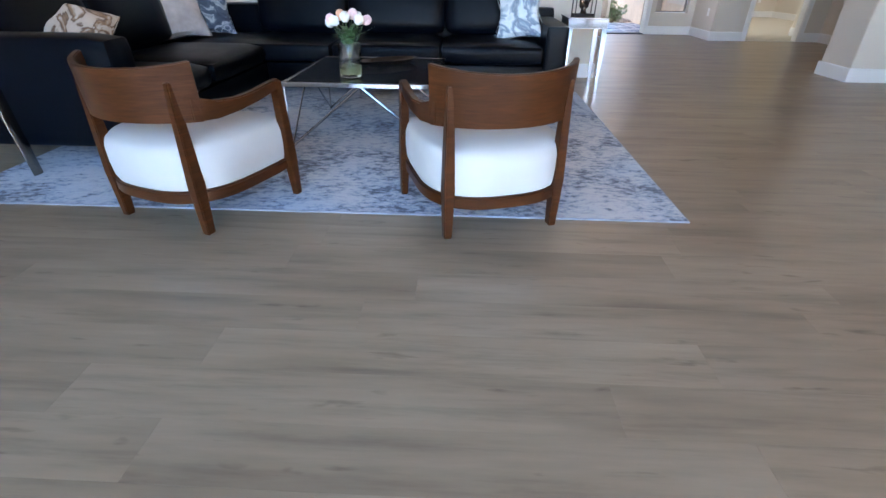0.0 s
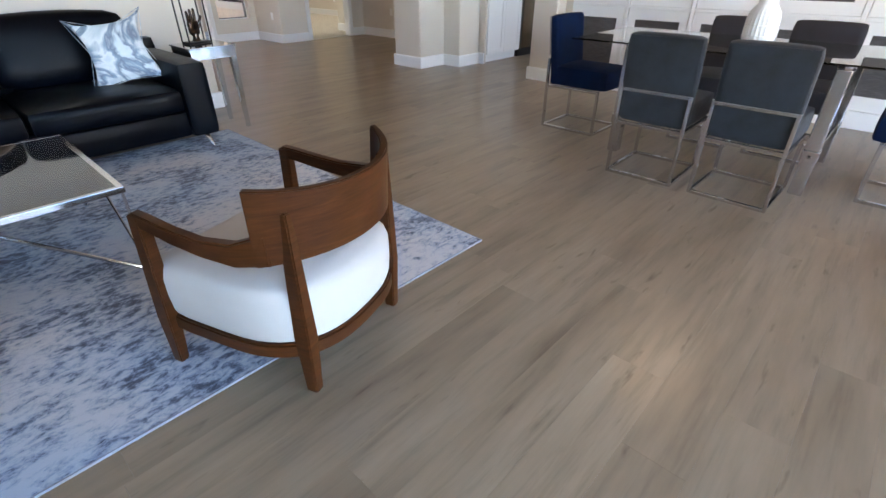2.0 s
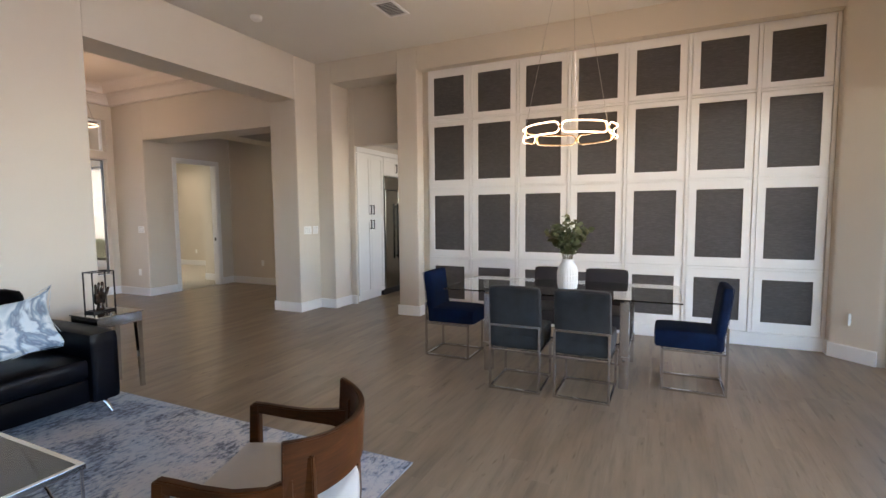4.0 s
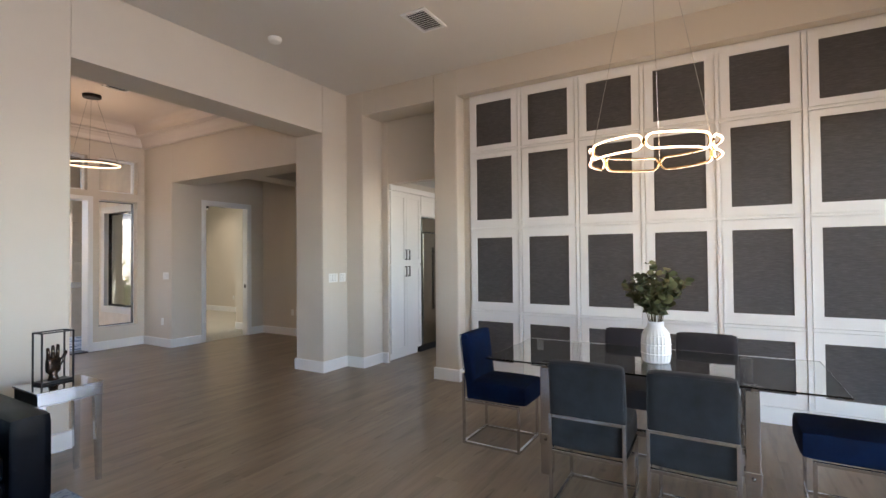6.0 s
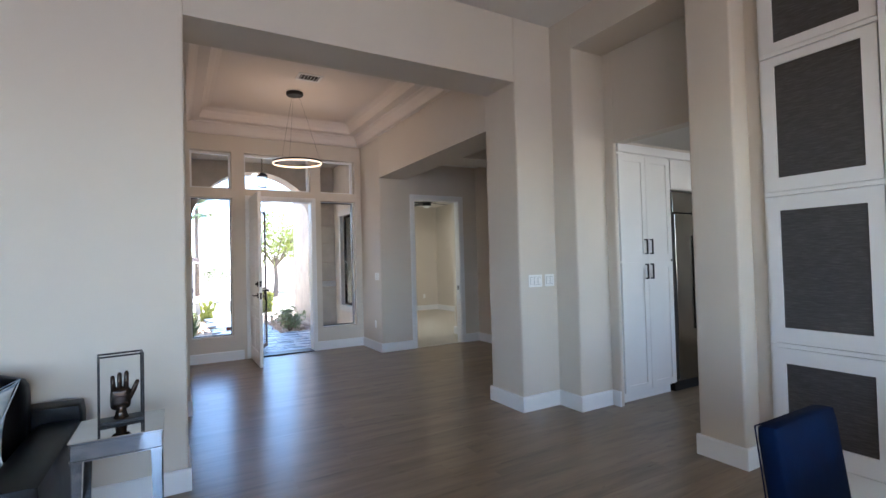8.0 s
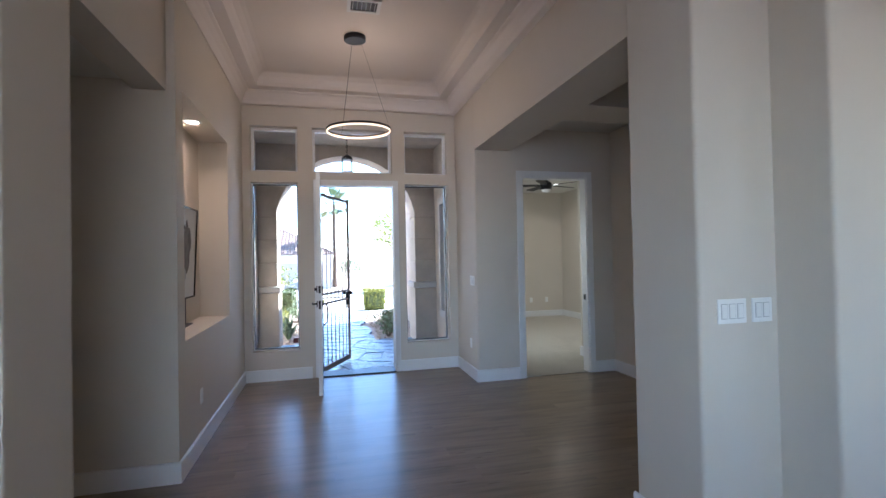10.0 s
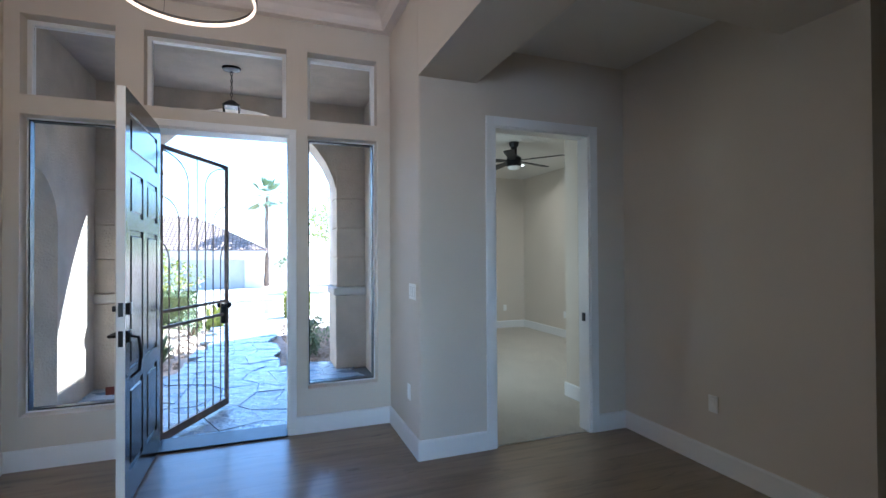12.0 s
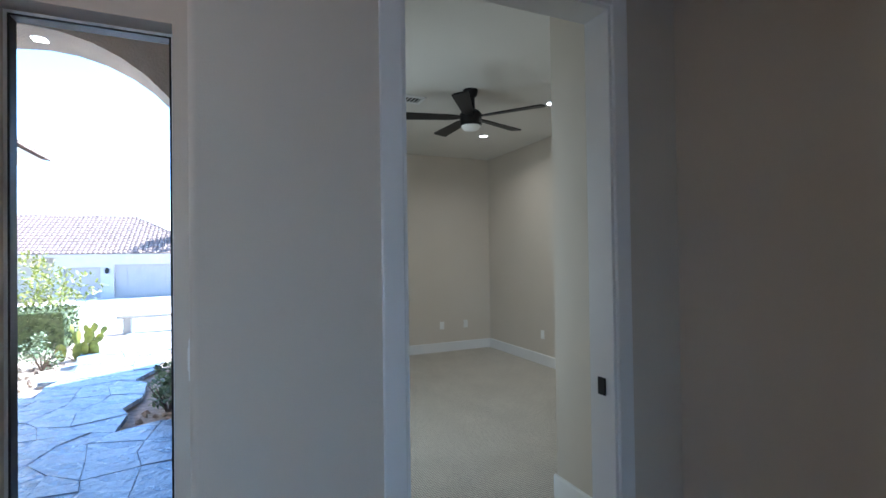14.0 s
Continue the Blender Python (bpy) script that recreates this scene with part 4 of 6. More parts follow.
def sectional_sofa():
    t = thing("sectional_sofa", "black leather L-shaped sectional sofa on chrome feet", "sofa", pose(0, 0, 0))
    # run along the north wall
    part("base", boxes((-3.0, 0.445, 4.24, 5.18, 0.11, 0.285), bevel=0.02), LEATHER, t)
    part("base", boxes((-3.0, -2.02, 2.42, 4.24, 0.11, 0.285), bevel=0.02), LEATHER, t)
    part("armrest", soft_box(bmesh.new(), 0.435, 0.64, 4.20, 5.2, 0.10, 0.615, 0.035, 0.008), LEATHER, t)
    part("armrest", soft_box(bmesh.new(), -3.05, -1.99, 2.2, 2.42, 0.16, 0.715, 0.05, 0.008), LEATHER, t)
    part("back_frame", soft_box(bmesh.new(), -3.05, 0.64, 5.10, 5.3, 0.12, 0.70, 0.04), LEATHER, t)
    part("back_frame", soft_box(bmesh.new(), -3.25, -3.0, 2.2, 5.25, 0.12, 0.70, 0.04), LEATHER, t)
    for x0, x1 in ((-0.455, 0.432), (-1.42, -0.46)):
        part("seat_cushion", soft_box(bmesh.new(), x0, x1, 4.19, 5.0, 0.29, 0.455, 0.045, 0.018), LEATHER, t)
    part("seat_cushion", soft_box(bmesh.new(), -2.95, -1.43, 4.19, 5.0, 0.29, 0.45, 0.045, 0.012), LEATHER, t)
    for y0, y1 in ((2.44, 3.16), (3.18, 4.16)):
        part("seat_cushion", soft_box(bmesh.new(), -2.85, -1.97, y0, y1, 0.29, 0.455, 0.07, 0.022), LEATHER, t)
    for x0, x1, lean in ((-0.44, 0.42, 11), (-1.40, -0.46, 11), (-2.3, -1.42, 11)):
        m = pose((x0 + x1) / 2, 4.98, 0.46, -lean)
        part("back_cushion", soft_box(bmesh.new(), -(x1 - x0) / 2, (x1 - x0) / 2, -0.11, 0.12, 0.0, 0.44, 0.07, 0.03, m=m), LEATHER, t)
    for y0, y1 in ((2.46, 3.3), (3.32, 4.2), (4.22, 4.95)):
        m = pose(-2.86, (y0 + y1) / 2, 0.46, 0, -11)
        part("back_cushion", soft_box(bmesh.new(), -0.12, 0.11, -(y1 - y0) / 2, (y1 - y0) / 2, 0.0, 0.42, 0.07, 0.03, m=m), LEATHER, t)
    for (x, y), (dx, dy) in (((0.54, 4.28), (0.03, -0.07)), ((0.55, 5.1), (0.0, 0.03)), ((-2.05, 4.02), (0.04, 0.0)), ((-1.2, 4.3), (0, -0.03)), ((-3.0, 5.1), (0, 0))):
        bm = tube(bmesh.new(), [(x, y, 0.115), (x + dx * 0.5, y + dy * 0.5, 0.07), (x + dx, y + dy, 0.011)], [0.026, 0.018, 0.010], 10, flat=0.6)
        part("foot", bm, CHROME, t, "chrome foot")
    bm = tube(bmesh.new(), [(-2.64, 2.17, 0.66), (-2.62, 2.175, 0.32), (-2.60, 2.18, 0.011)], [0.044, 0.040, 0.032], 8, flat=0.4)
    part("leg", bm, STEEL, t, "slanted flat chrome leg")


sectional_sofa()
pillow("throw_pillow", pose(0.25, 4.56, 0.462, -24, -8, -14), 0.49, PILLOW_BLUE, "white throw pillow with soft blue brush strokes on the sofa", 0.42, 0.32)
pillow("throw_pillow", pose(-2.66, 2.82, 0.56, -62, 14, 30), 0.46, PILLOW_BROWN, "beige throw pillow with brown brushed pattern")
pillow("throw_pillow", pose(-2.70, 4.28, 0.465, -22, 0, 52), 0.42, PILLOW_TAUPE, "plain taupe throw pillow on the corner seat")
pillow("throw_pillow", pose(-2.60, 4.52, 0.465, -22, 0, 34), 0.42, PILLOW_FLORAL, "dark blue floral throw pillow on the corner seat")


def coffee_table():
    t = thing("coffee_table", "smoked glass coffee table on crossed chrome rods", "coffee table", pose(-0.87, 3.22, 0.0))
    w, d, h = 0.48, 0.51, 0.42
    bm = boxes((-w, w, -d, -d + 0.025, h - 0.025, h), (-w, w, d - 0.025, d, h - 0.025, h), (-w, -w + 0.025, -d + 0.025, d - 0.025, h - 0.025, h), (w - 0.025, w, -d + 0.025, d - 0.025, h - 0.025, h), bevel=0.002)
    part("top_frame", bm, CHROME, t, "polished chrome rim", smooth=False)
    part("tabletop", boxes((-w + 0.024, w - 0.024, -d + 0.024, d - 0.024, h - 0.008, h - 0.001)), SMOKE, t, "smoked glass top", smooth=False)
    c = 0.013
    for sx in (-1, 1):
        for sy in (-1, 1):
            part("leg", tube(bmesh.new(), [(sx * (w - c), sy * (d - c), h - 0.02), (sx * (w - c), sy * (d - c), 0.012)], 0.007), CHROME, t)
            part("brace", tube(bmesh.new(), [(sx * (w - c), sy * (d - c), 0.02), (0, sy * (d - c), h - 0.02)], 0.008), CHROME, t)
            part("brace", tube(bmesh.new(), [(sx * (w - c), sy * (d - c), 0.02), (sx * (w - c), 0, h - 0.02)], 0.006), CHROME, t)
            part("foot", lathe(bmesh.new(), [(0.013, 0.0105), (0.013, 0.02), (0.008, 0.026)], 12, pose(sx * (w - c), sy * (d - c), 0)), CHROME, t)
    t2 = thing("leaf_tray", "dark bronze leaf-shaped tray on the coffee table", "tray", pose(-0.80, 3.40, 0.4195, 0, 0, 35))
    bm, n = bmesh.new(), 22
    rows = []
    for s, z in ((0.35, 0.004), (0.8, 0.008), (1.0, 0.035), (1.02, 0.037), (0.97, 0.034), (0.78, 0.012), (0.3, 0.008)):
        rows.append([bm.verts.new((0.24 * s * math.copysign(abs(math.cos(k * math.tau / n)) ** 1.0, math.cos(k * math.tau / n)), 0.10 * s * math.sin(k * math.tau / n) * (1 - 0.35 * math.cos(k * math.tau / n) ** 4), z)) for k in range(n)])
    for a, b in zip(rows, rows[1:]):
        for k in range(n):
            bm.faces.new((a[k], a[(k + 1) % n], b[(k + 1) % n], b[k]))
    bm.faces.new(rows[0][::-1]), bm.faces.new(rows[-1])
    bmesh.ops.recalc_face_normals(bm, faces=bm.faces)
    part("bowl", bm, BRONZE, t2)


coffee_table()


def blade(bm, base_p, tip, width, curl=0.02, up=Vector((0, 0, 1)), seg=3):
    """One leaf: a bent strip, widest below its middle."""
    a, b = Vector(base_p), Vector(tip)
    d = b - a
    side = d.cross(up)
    side = side.normalized() if side.length > 1e-5 else Vector((1, 0, 0))
    nrm = side.cross(d).normalized()
    L, Rr = [], []
    for k in range(seg + 1):
        s = k / seg
        w = width * math.sin(math.pi * (0.12 + 0.86 * s)) * 0.5
        c = a + d * s + nrm * curl * math.sin(math.pi * s)
        L.append(bm.verts.new(c - side * w)), Rr.append(bm.verts.new(c + side * w))
    for k in range(seg):
        bm.faces.new((L[k], Rr[k], Rr[k + 1], L[k + 1]))


def tulip_vase():
    t = thing("flower_vase", "glass vase of pink, peach and white tulips", "vase", pose(-0.97, 2.96, 0.4195))
    part("vase", lathe(bmesh.new(), [(0.069, 0.0), (0.072, 0.004), (0.072, 0.19), (0.0705, 0.193), (0.0685, 0.19), (0.0685, 0.014), (0.02, 0.012)], 32), GLASS, t, "clear glass cylinder")
    part("water", lathe(bmesh.new(), [(0.067, 0.0145), (0.067, 0.062)], 28), WATER, t, "yellowish water")
    rg = random.Random(4)
    cols = [((0.85, 0.62, 0.62), "pink"), ((0.88, 0.48, 0.28), "peach"), ((0.84, 0.80, 0.72), "cream"), ((0.82, 0.80, 0.77), "white"), ((0.85, 0.55, 0.60), "pink"), ((0.86, 0.80, 0.70), "cream"), ((0.84, 0.66, 0.60), "blush"), ((0.83, 0.82, 0.80), "white"), ((0.86, 0.60, 0.62), "pink"), ((0.85, 0.80, 0.74), "cream")]
    for i, (c, word) in enumerate(cols):
        a = i * 2.4
        r = 0.03 + 0.085 * (i / len(cols)) ** 0.6
        tip = Vector((r * math.cos(a), r * math.sin(a), 0.285 + 0.05 * (1 - i / len(cols)) + rg.random() * 0.02))
        part("stem", tube(bmesh.new(), [(-tip.x * 0.3, -tip.y * 0.3, 0.02), (tip.x * 0.35, tip.y * 0.35, 0.18), tip], 0.0025, 5), LEAF_GREEN, t)
        bm = bmesh.new()
        d = Vector((tip.x * 1.6, tip.y * 1.6, 0.12)).normalized()
        q = d.to_track_quat("Z", "Y").to_matrix().to_4x4()
        lathe(bm, [(0.006, -0.012), (0.020, -0.004), (0.027, 0.012), (0.0275, 0.028), (0.020, 0.044), (0.010, 0.052)], 12, Matrix.Translation(tip) @ q, lambda k, z: 1 + 0.10 * math.cos(k * math.pi))
        part("flower", bm, varied("petal_" + word, c, 0.6, spread=0.1, scale=40, bumpy=0.1), t, word + " tulip head")
    bm = bmesh.new()
    for i in range(70):
        a = rg.random() * math.tau
        r = 0.05 + rg.random() * 0.06
        z = 0.19 + rg.random() * 0.05
        blade(bm, (0.03 * math.cos(a), 0.03 * math.sin(a), z), (r * math.cos(a) * 1.1, r * math.sin(a) * 1.1, z + 0.02 + rg.random() * 0.05), 0.03)
    blade(bm, (0.05, 0.02, 0.23), (0.17, 0.05, 0.29), 0.014, 0.0)
    part("foliage", bm, LEAF_GREEN, t, "green leaves")


LEAF_GREEN = varied("fresh_leaf", (0.05, 0.10, 0.035), 0.5, spread=0.35, scale=20, bumpy=0.05)
tulip_vase()


def side_table():
    t = thing("side_table", "mirrored glass side table with tapered legs", "side table", pose(0.85, 4.705, 0.0))
    w, d, h = 0.185, 0.185, 0.655
    part("tabletop", boxes((-w, w, -d, d, h - 0.012, h), bevel=0.003), MIRROR, t, "bevelled mirror top", smooth=False)
    part("apron", boxes((-w + 0.008, w - 0.008, -d + 0.008, d - 0.008, h - 0.085, h - 0.012), bevel=0.002), MIRROR, t, smooth=False)
    part("edge_trim", boxes((-w + 0.004, w - 0.004, -d + 0.004, d - 0.004, h - 0.091, h - 0.085)), CHROME, t, smooth=False)
    for sx in (-1, 1):
        for sy in (-1, 1):
            bm = bmesh.new()
            x1, y1 = sx * (w - 0.032), sy * (d - 0.032)
            x0, y0 = sx * (w - 0.024), sy * (d - 0.024)
            top = [bm.verts.new((x1 + a * 0.022, y1 + b * 0.022, h - 0.09)) for a, b in ((-1, -1), (1, -1), (1, 1), (-1, 1))]
            low = [bm.verts.new((x0 + a * 0.014, y0 + b * 0.014, 0.012)) for a, b in ((-1, -1), (1, -1), (1, 1), (-1, 1))]
            for k in range(4):
                bm.faces.new((low[k], low[(k + 1) % 4], top[(k + 1) % 4], top[k]))
            bm.faces.new(low[::-1]), bm.faces.new(top)
            lg = part("leg", bm, MIRROR, t, "tapered mirrored leg", smooth=False)
            part("foot", boxes((x0 - 0.015, x0 + 0.015, y0 - 0.015, y0 + 0.015, 0.0, 0.012)), CHROME, t, smooth=False)


side_table()


def sculpture():
    t = thing("framed_sculpture", "dark bronze open-palm sculpture in a black wire box", "sculpture", pose(0.845, 4.78, 0.6555, 0, 0, 8))
    w, d, h = 0.092, 0.05, 0.335
    part("plinth", boxes((-w, w, -d, d, 0.0, 0.016), bevel=0.002), BLACK, t, smooth=False)
    r = 0.0042
    bm = bmesh.new()
    for sx in (-1, 1):
        for sy in (-1, 1):
            box(bm, sx * w - r, sx * w + r, sy * d - r, sy * d + r, 0.0, h)
    for sy in (-1, 1):
        box(bm, -w, w, sy * d - r * 0.9, sy * d + r * 0.9, h - r, h + r)
    for sx in (-1, 1):
        box(bm, sx * w - r * 0.9, sx * w + r * 0.9, -d, d, h - r, h + r)
    part("wire_frame", bm, BLACK, t, "square black wire frame", smooth=False)
    bm = lathe(bmesh.new(), [(0.034, 0.016), (0.028, 0.03), (0.023, 0.05), (0.026, 0.066), (0.020, 0.08)], 18)
    soft_box(bm, -0.043, 0.040, -0.016, 0.016, 0.062, 0.165, 0.016, 0.008)
    for x, top, lean in ((-0.031, 0.232, -0.004), (-0.006, 0.244, 0.0), (0.020, 0.248, 0.004)):
        tube(bm, [(x, 0, 0.14), (x + lean * 0.5, -0.006, 0.19), (x + lean, -0.004, top - 0.008), (x + lean, -0.002, top)], [0.0125, 0.0115, 0.010, 0.005], 10)
    tube(bm, [(0.036, 0, 0.11), (0.054, -0.006, 0.15), (0.070, -0.008, 0.19), (0.072, -0.008, 0.198)], [0.013, 0.0125, 0.010, 0.004], 10)
    part("figure", bm, BRONZE, t, "polished dark bronze figure")


sculpture()

# ---------------------------------------------------------------- dining things
def dining_table():
    t = thing("dining_table", "rectangular glass dining table on square chrome legs", "dining table", pose(2.97, 1.38, 0.0))
    part("tabletop", boxes((-0.47, 0.47, -1.005, 1.005, 0.738, 0.750), bevel=0.003), GLASS, t, "clear glass top", smooth=False)
    for sx in (-1, 1):
        for sy in (-1, 1):
            x, y = sx * 0.385, sy * 0.585
            lg = part("leg", boxes((x - 0.036, x + 0.036, y - 0.036, y + 0.036, 0.0, 0.715), bevel=0.004), CHROME, t, "square chrome leg", smooth=False)
            br = part("bracket", boxes((x - 0.042, x + 0.042, y - 0.042, y + 0.042, 0.205, 0.272), bevel=0.003), CHROME, t, "polished chrome joint block", smooth=False)
            for dx in (-1, 1):
                part("bolt", lathe(bmesh.new(), [(0.011, 0.0), (0.011, 0.004), (0.007, 0.006)], 10, pose(x + dx * 0.042, y, 0.238, 0, dx * 90, 0)), STEEL, br)
            part("glass_pad", lathe(bmesh.new(), [(0.04, 0.715), (0.045, 0.722), (0.045, 0.734), (0.03, 0.7385)], 20, pose(x, y, 0)), CHROME, t)
    for sy in (-1, 1):
        y = sy * 0.585
        part("cross_bar", boxes((-0.343, 0.343, y - 0.022, y + 0.022, 0.216, 0.262), bevel=0.003), CHROME, t, smooth=False)
    part("stretcher", boxes((-0.022, 0.022, -0.563, 0.563, 0.22, 0.258), bevel=0.003), CHROME, t, smooth=False)


dining_table()


def dining_chair(m, mat, colour):
    """Upholstered side chair on a square chrome sled frame; it faces +y from its back at y = 0."""
    t = thing("dining_chair", colour + " velvet dining chair on a chrome sled frame", "chair", m, "chairs round the table")
    w, d, r = 0.213, 0.475, 0.0095
    for sx in (-1, 1):
        x = sx * (w - r)
        bm = boxes((x - r, x + r, 0.0, 2 * r, 0.0, 0.548), (x - r, x + r, d - 2 * r, d, 0.0, 0.345), (x - r, x + r, 2 * r, d - 2 * r, 0.0, 2 * r), (x - r, x + r, 2 * r, d - 2 * r, 0.327, 0.345), bevel=0.002)
        part("side_frame", bm, CHROME, t, "square chrome tube", smooth=False)
    for name, y0, z0 in (("back_rail", 0.0, 0.529), ("seat_rail", 0.0, 0.326), ("floor_rail", 0.0, 0.0), ("front_rail", d - 2 * r, 0.0)):
        part(name, boxes((-w + 2 * r, w - 2 * r, y0, y0 + 2 * r, z0, z0 + 2 * r), bevel=0.002), CHROME, t, smooth=False)
    part("seat", soft_box(bmesh.new(), -w + 0.006, w - 0.006, 0.024, d + 0.05, 0.346, 0.498, 0.028, 0.012), mat, t)
    part("backrest", soft_box(bmesh.new(), -w + 0.004, w - 0.004, -0.0375, 0.0375, 0.0, 0.515, 0.024, 0.006, cuts=8, m=pose(0, 0.074, 0.347, 7)), mat, t)
    part("seam", tube(bmesh.new(), [(-w + 0.010, 0.008, 0.57), (-w + 0.012, -0.024, 0.846), (w - 0.012, -0.024, 0.846), (w - 0.010, 0.008, 0.57)], 0.0028, 5), mat, t)
    return t


navy = dining_chair(pose(2.965, 2.712, 0, 0, 0, 180), NAVY, "navy blue")
copy_thing(navy, pose(2.885, 0.045, 0, 0, 0, 0))
grey = dining_chair(pose(2.15, 1.60, 0, 0, 0, 271), GREYVELVET, "slate grey")
copy_thing(grey, pose(2.15, 1.072, 0, 0, 0, 269))
dusk = dining_chair(pose(3.63, 1.58, 0, 0, 0, 90), DUSKVELVET, "dark charcoal")
copy_thing(dusk, pose(3.63, 1.045, 0, 0, 0, 91))


def eucalyptus_vase():
    t = thing("leafy_vase", "white ribbed ceramic vase of eucalyptus on the table", "vase", pose(2.93, 1.32, 0.7505))
    prof = [(0.080, 0.0), (0.086, 0.006), (0.089, 0.05), (0.090, 0.10), (0.089, 0.15), (0.080, 0.195), (0.062, 0.226), (0.052, 0.238), (0.051, 0.262), (0.055, 0.27), (0.050, 0.272), (0.046, 0.255), (0.04, 0.2)]
    part("vase", lathe(bmesh.new(), prof, 72, None, lambda k, z: 1 + (0.045 * math.cos(k * math.pi / 1.5) if 0.01 < z < 0.215 else 0)), CERAMIC, t, "white ribbed ceramic body")
    for z in (0.06, 0.12, 0.178):
        part("band", lathe(bmesh.new(), [(0.089, z - 0.003), (0.096 if z < 0.15 else 0.087, z), (0.089, z + 0.003)], 48), CERAMIC, t)
    rg = random.Random(8)
    leaves = bmesh.new()
    for s in range(26):
        a = s * 2.399 + rg.random() * 0.4
        out = 0.06 + 0.17 * rg.random() ** 0.7
        top = Vector((out * math.cos(a), out * math.sin(a), 0.66 - out * 0.9 + rg.random() * 0.07))
        pts = [Vector((0.02 * math.cos(a), 0.02 * math.sin(a), 0.2)), Vector((out * 0.35 * math.cos(a), out * 0.35 * math.sin(a), 0.36)), Vector((out * 0.75 * math.cos(a), out * 0.75 * math.sin(a), 0.30 + (top.z - 0.3) * 0.65)), top]
        part("stem", tube(bmesh.new(), pts, 0.0022, 5), STEM, t)
        for k in range(16):
            u = 0.27 + 0.73 * k / 15
            i = min(2, int(u * 3))
            p = pts[i].lerp(pts[i + 1], u * 3 - i)
            b = rg.random() * math.tau
            d = Vector((math.cos(b), math.sin(b), 0.5 * (rg.random() - 0.25))).normalized()
            size = 0.036 + 0.024 * rg.random()
            blade(leaves, p, p + d * size, size * 1.0, 0.006, Vector((rg.random() * 2 - 1, rg.random() * 2 - 1, 0.6)), 5)
    part("foliage", leaves, LEAF, t, "dull green and reddish round leaves")


eucalyptus_vase()


def loop_chandelier():
    cx, cy, cz, rad = 2.93, 1.32, 2.155, 0.41
    t = thing("chandelier", "lit ring chandelier of six oval light loops on wires", "chandelier", pose(cx, cy, cz))
    n = 6
    for i in range(n):
        c = (i + 0.5) * math.tau / n
        half, hh = math.pi / n * 0.96, 0.047
        pts = []
        flat = rad * half - hh
        outline = [(flat + hh * math.cos(k * math.pi / 10), hh * math.sin(k * math.pi / 10)) for k in range(-5, 6)]
        outline += [(flat * (1 - k / 3), hh) for k in range(1, 6)]
        outline += [(-x, -z) for x, z in outline]
        for x, z in outline:
            ang = c + x / rad
            pts.append((rad * math.cos(ang), rad * math.sin(ang), z))
        part("light_loop", tube(bmesh.new(), pts, 0.0062, 8, True), LED, t, "glowing oval tube")
        inner = [(x * 0.972, y * 0.972, z) for x, y, z in pts]
        part("loop_backing", tube(bmesh.new(), inner, 0.0065, 6, True), BRASS, t, "brass rail behind the tube")
        a = i * math.tau / n
        part("joint", lathe(bmesh.new(), [(0.008, -0.02), (0.014, -0.012), (0.014, 0.012), (0.008, 0.02)], 12, pose(rad * math.cos(a), rad * math.sin(a), 0)), BRASS, t, "small brass joint")
        if i % 2 == 0:
            part("wire", tube(bmesh.new(), [(rad * math.cos(a), rad * math.sin(a), 0.01), (0.09 * math.cos(a), 0.09 * math.sin(a), 3.67 - cz)], 0.0016, 5), CHROME, t, "thin suspension wire")
    part("canopy", lathe(bmesh.new(), [(0.06, 3.655 - cz), (0.11, 3.66 - cz), (0.115, 3.689 - cz)], 30), BRASS, t)
    lamp("chandelier_lamp", "POINT", pose(cx, cy, cz), 2.1, (1.0, 0.72, 0.46), radius=0.35)


BRASS = varied("brass", (0.62, 0.42, 0.20), 0.25, 1.0, spread=0.1, scale=20, bumpy=0.0)
loop_chandelier()

# ---------------------------------------------------------------- entry hall things
def ring_pendant():
    t = thing("ring_pendant", "thin black ring pendant lit along its inside", "pendant light", pose(2.53, 8.25, 2.77, 1.5, -1.5))
    prof = 48
    R0 = 0.315
    circle = [(R0 * math.cos(k * math.tau / prof), R0 * math.sin(k * math.tau / prof)) for k in range(prof)]
    part("ring", tube(bmesh.new(), [(x, y, 0.008) for x, y in circle], 0.0075, 8, True, 1.5), BLACK, t)
    part("light_strip", tube(bmesh.new(), [(x * 0.985, y * 0.985, -0.010) for x, y in circle], 0.0062, 8, True, 1.7), RINGLED, t, "glowing warm white strip")
    for k in (0, 16, 32):
        x, y = circle[k]
        part("wire", tube(bmesh.new(), [(x, y, 0.02), (x * 0.15, y * 0.15, 0.915)], 0.0013, 5), BLACK, t)
    part("canopy", lathe(bmesh.new(), [(0.10, 0.885), (0.108, 0.892), (0.108, 0.928)], 32), BLACK, t, "black round canopy")
    lamp("ring_lamp", "POINT", pose(2.53, 8.25, 2.86), 1.8, (1.0, 0.70, 0.47), radius=0.28)


ring_pendant()


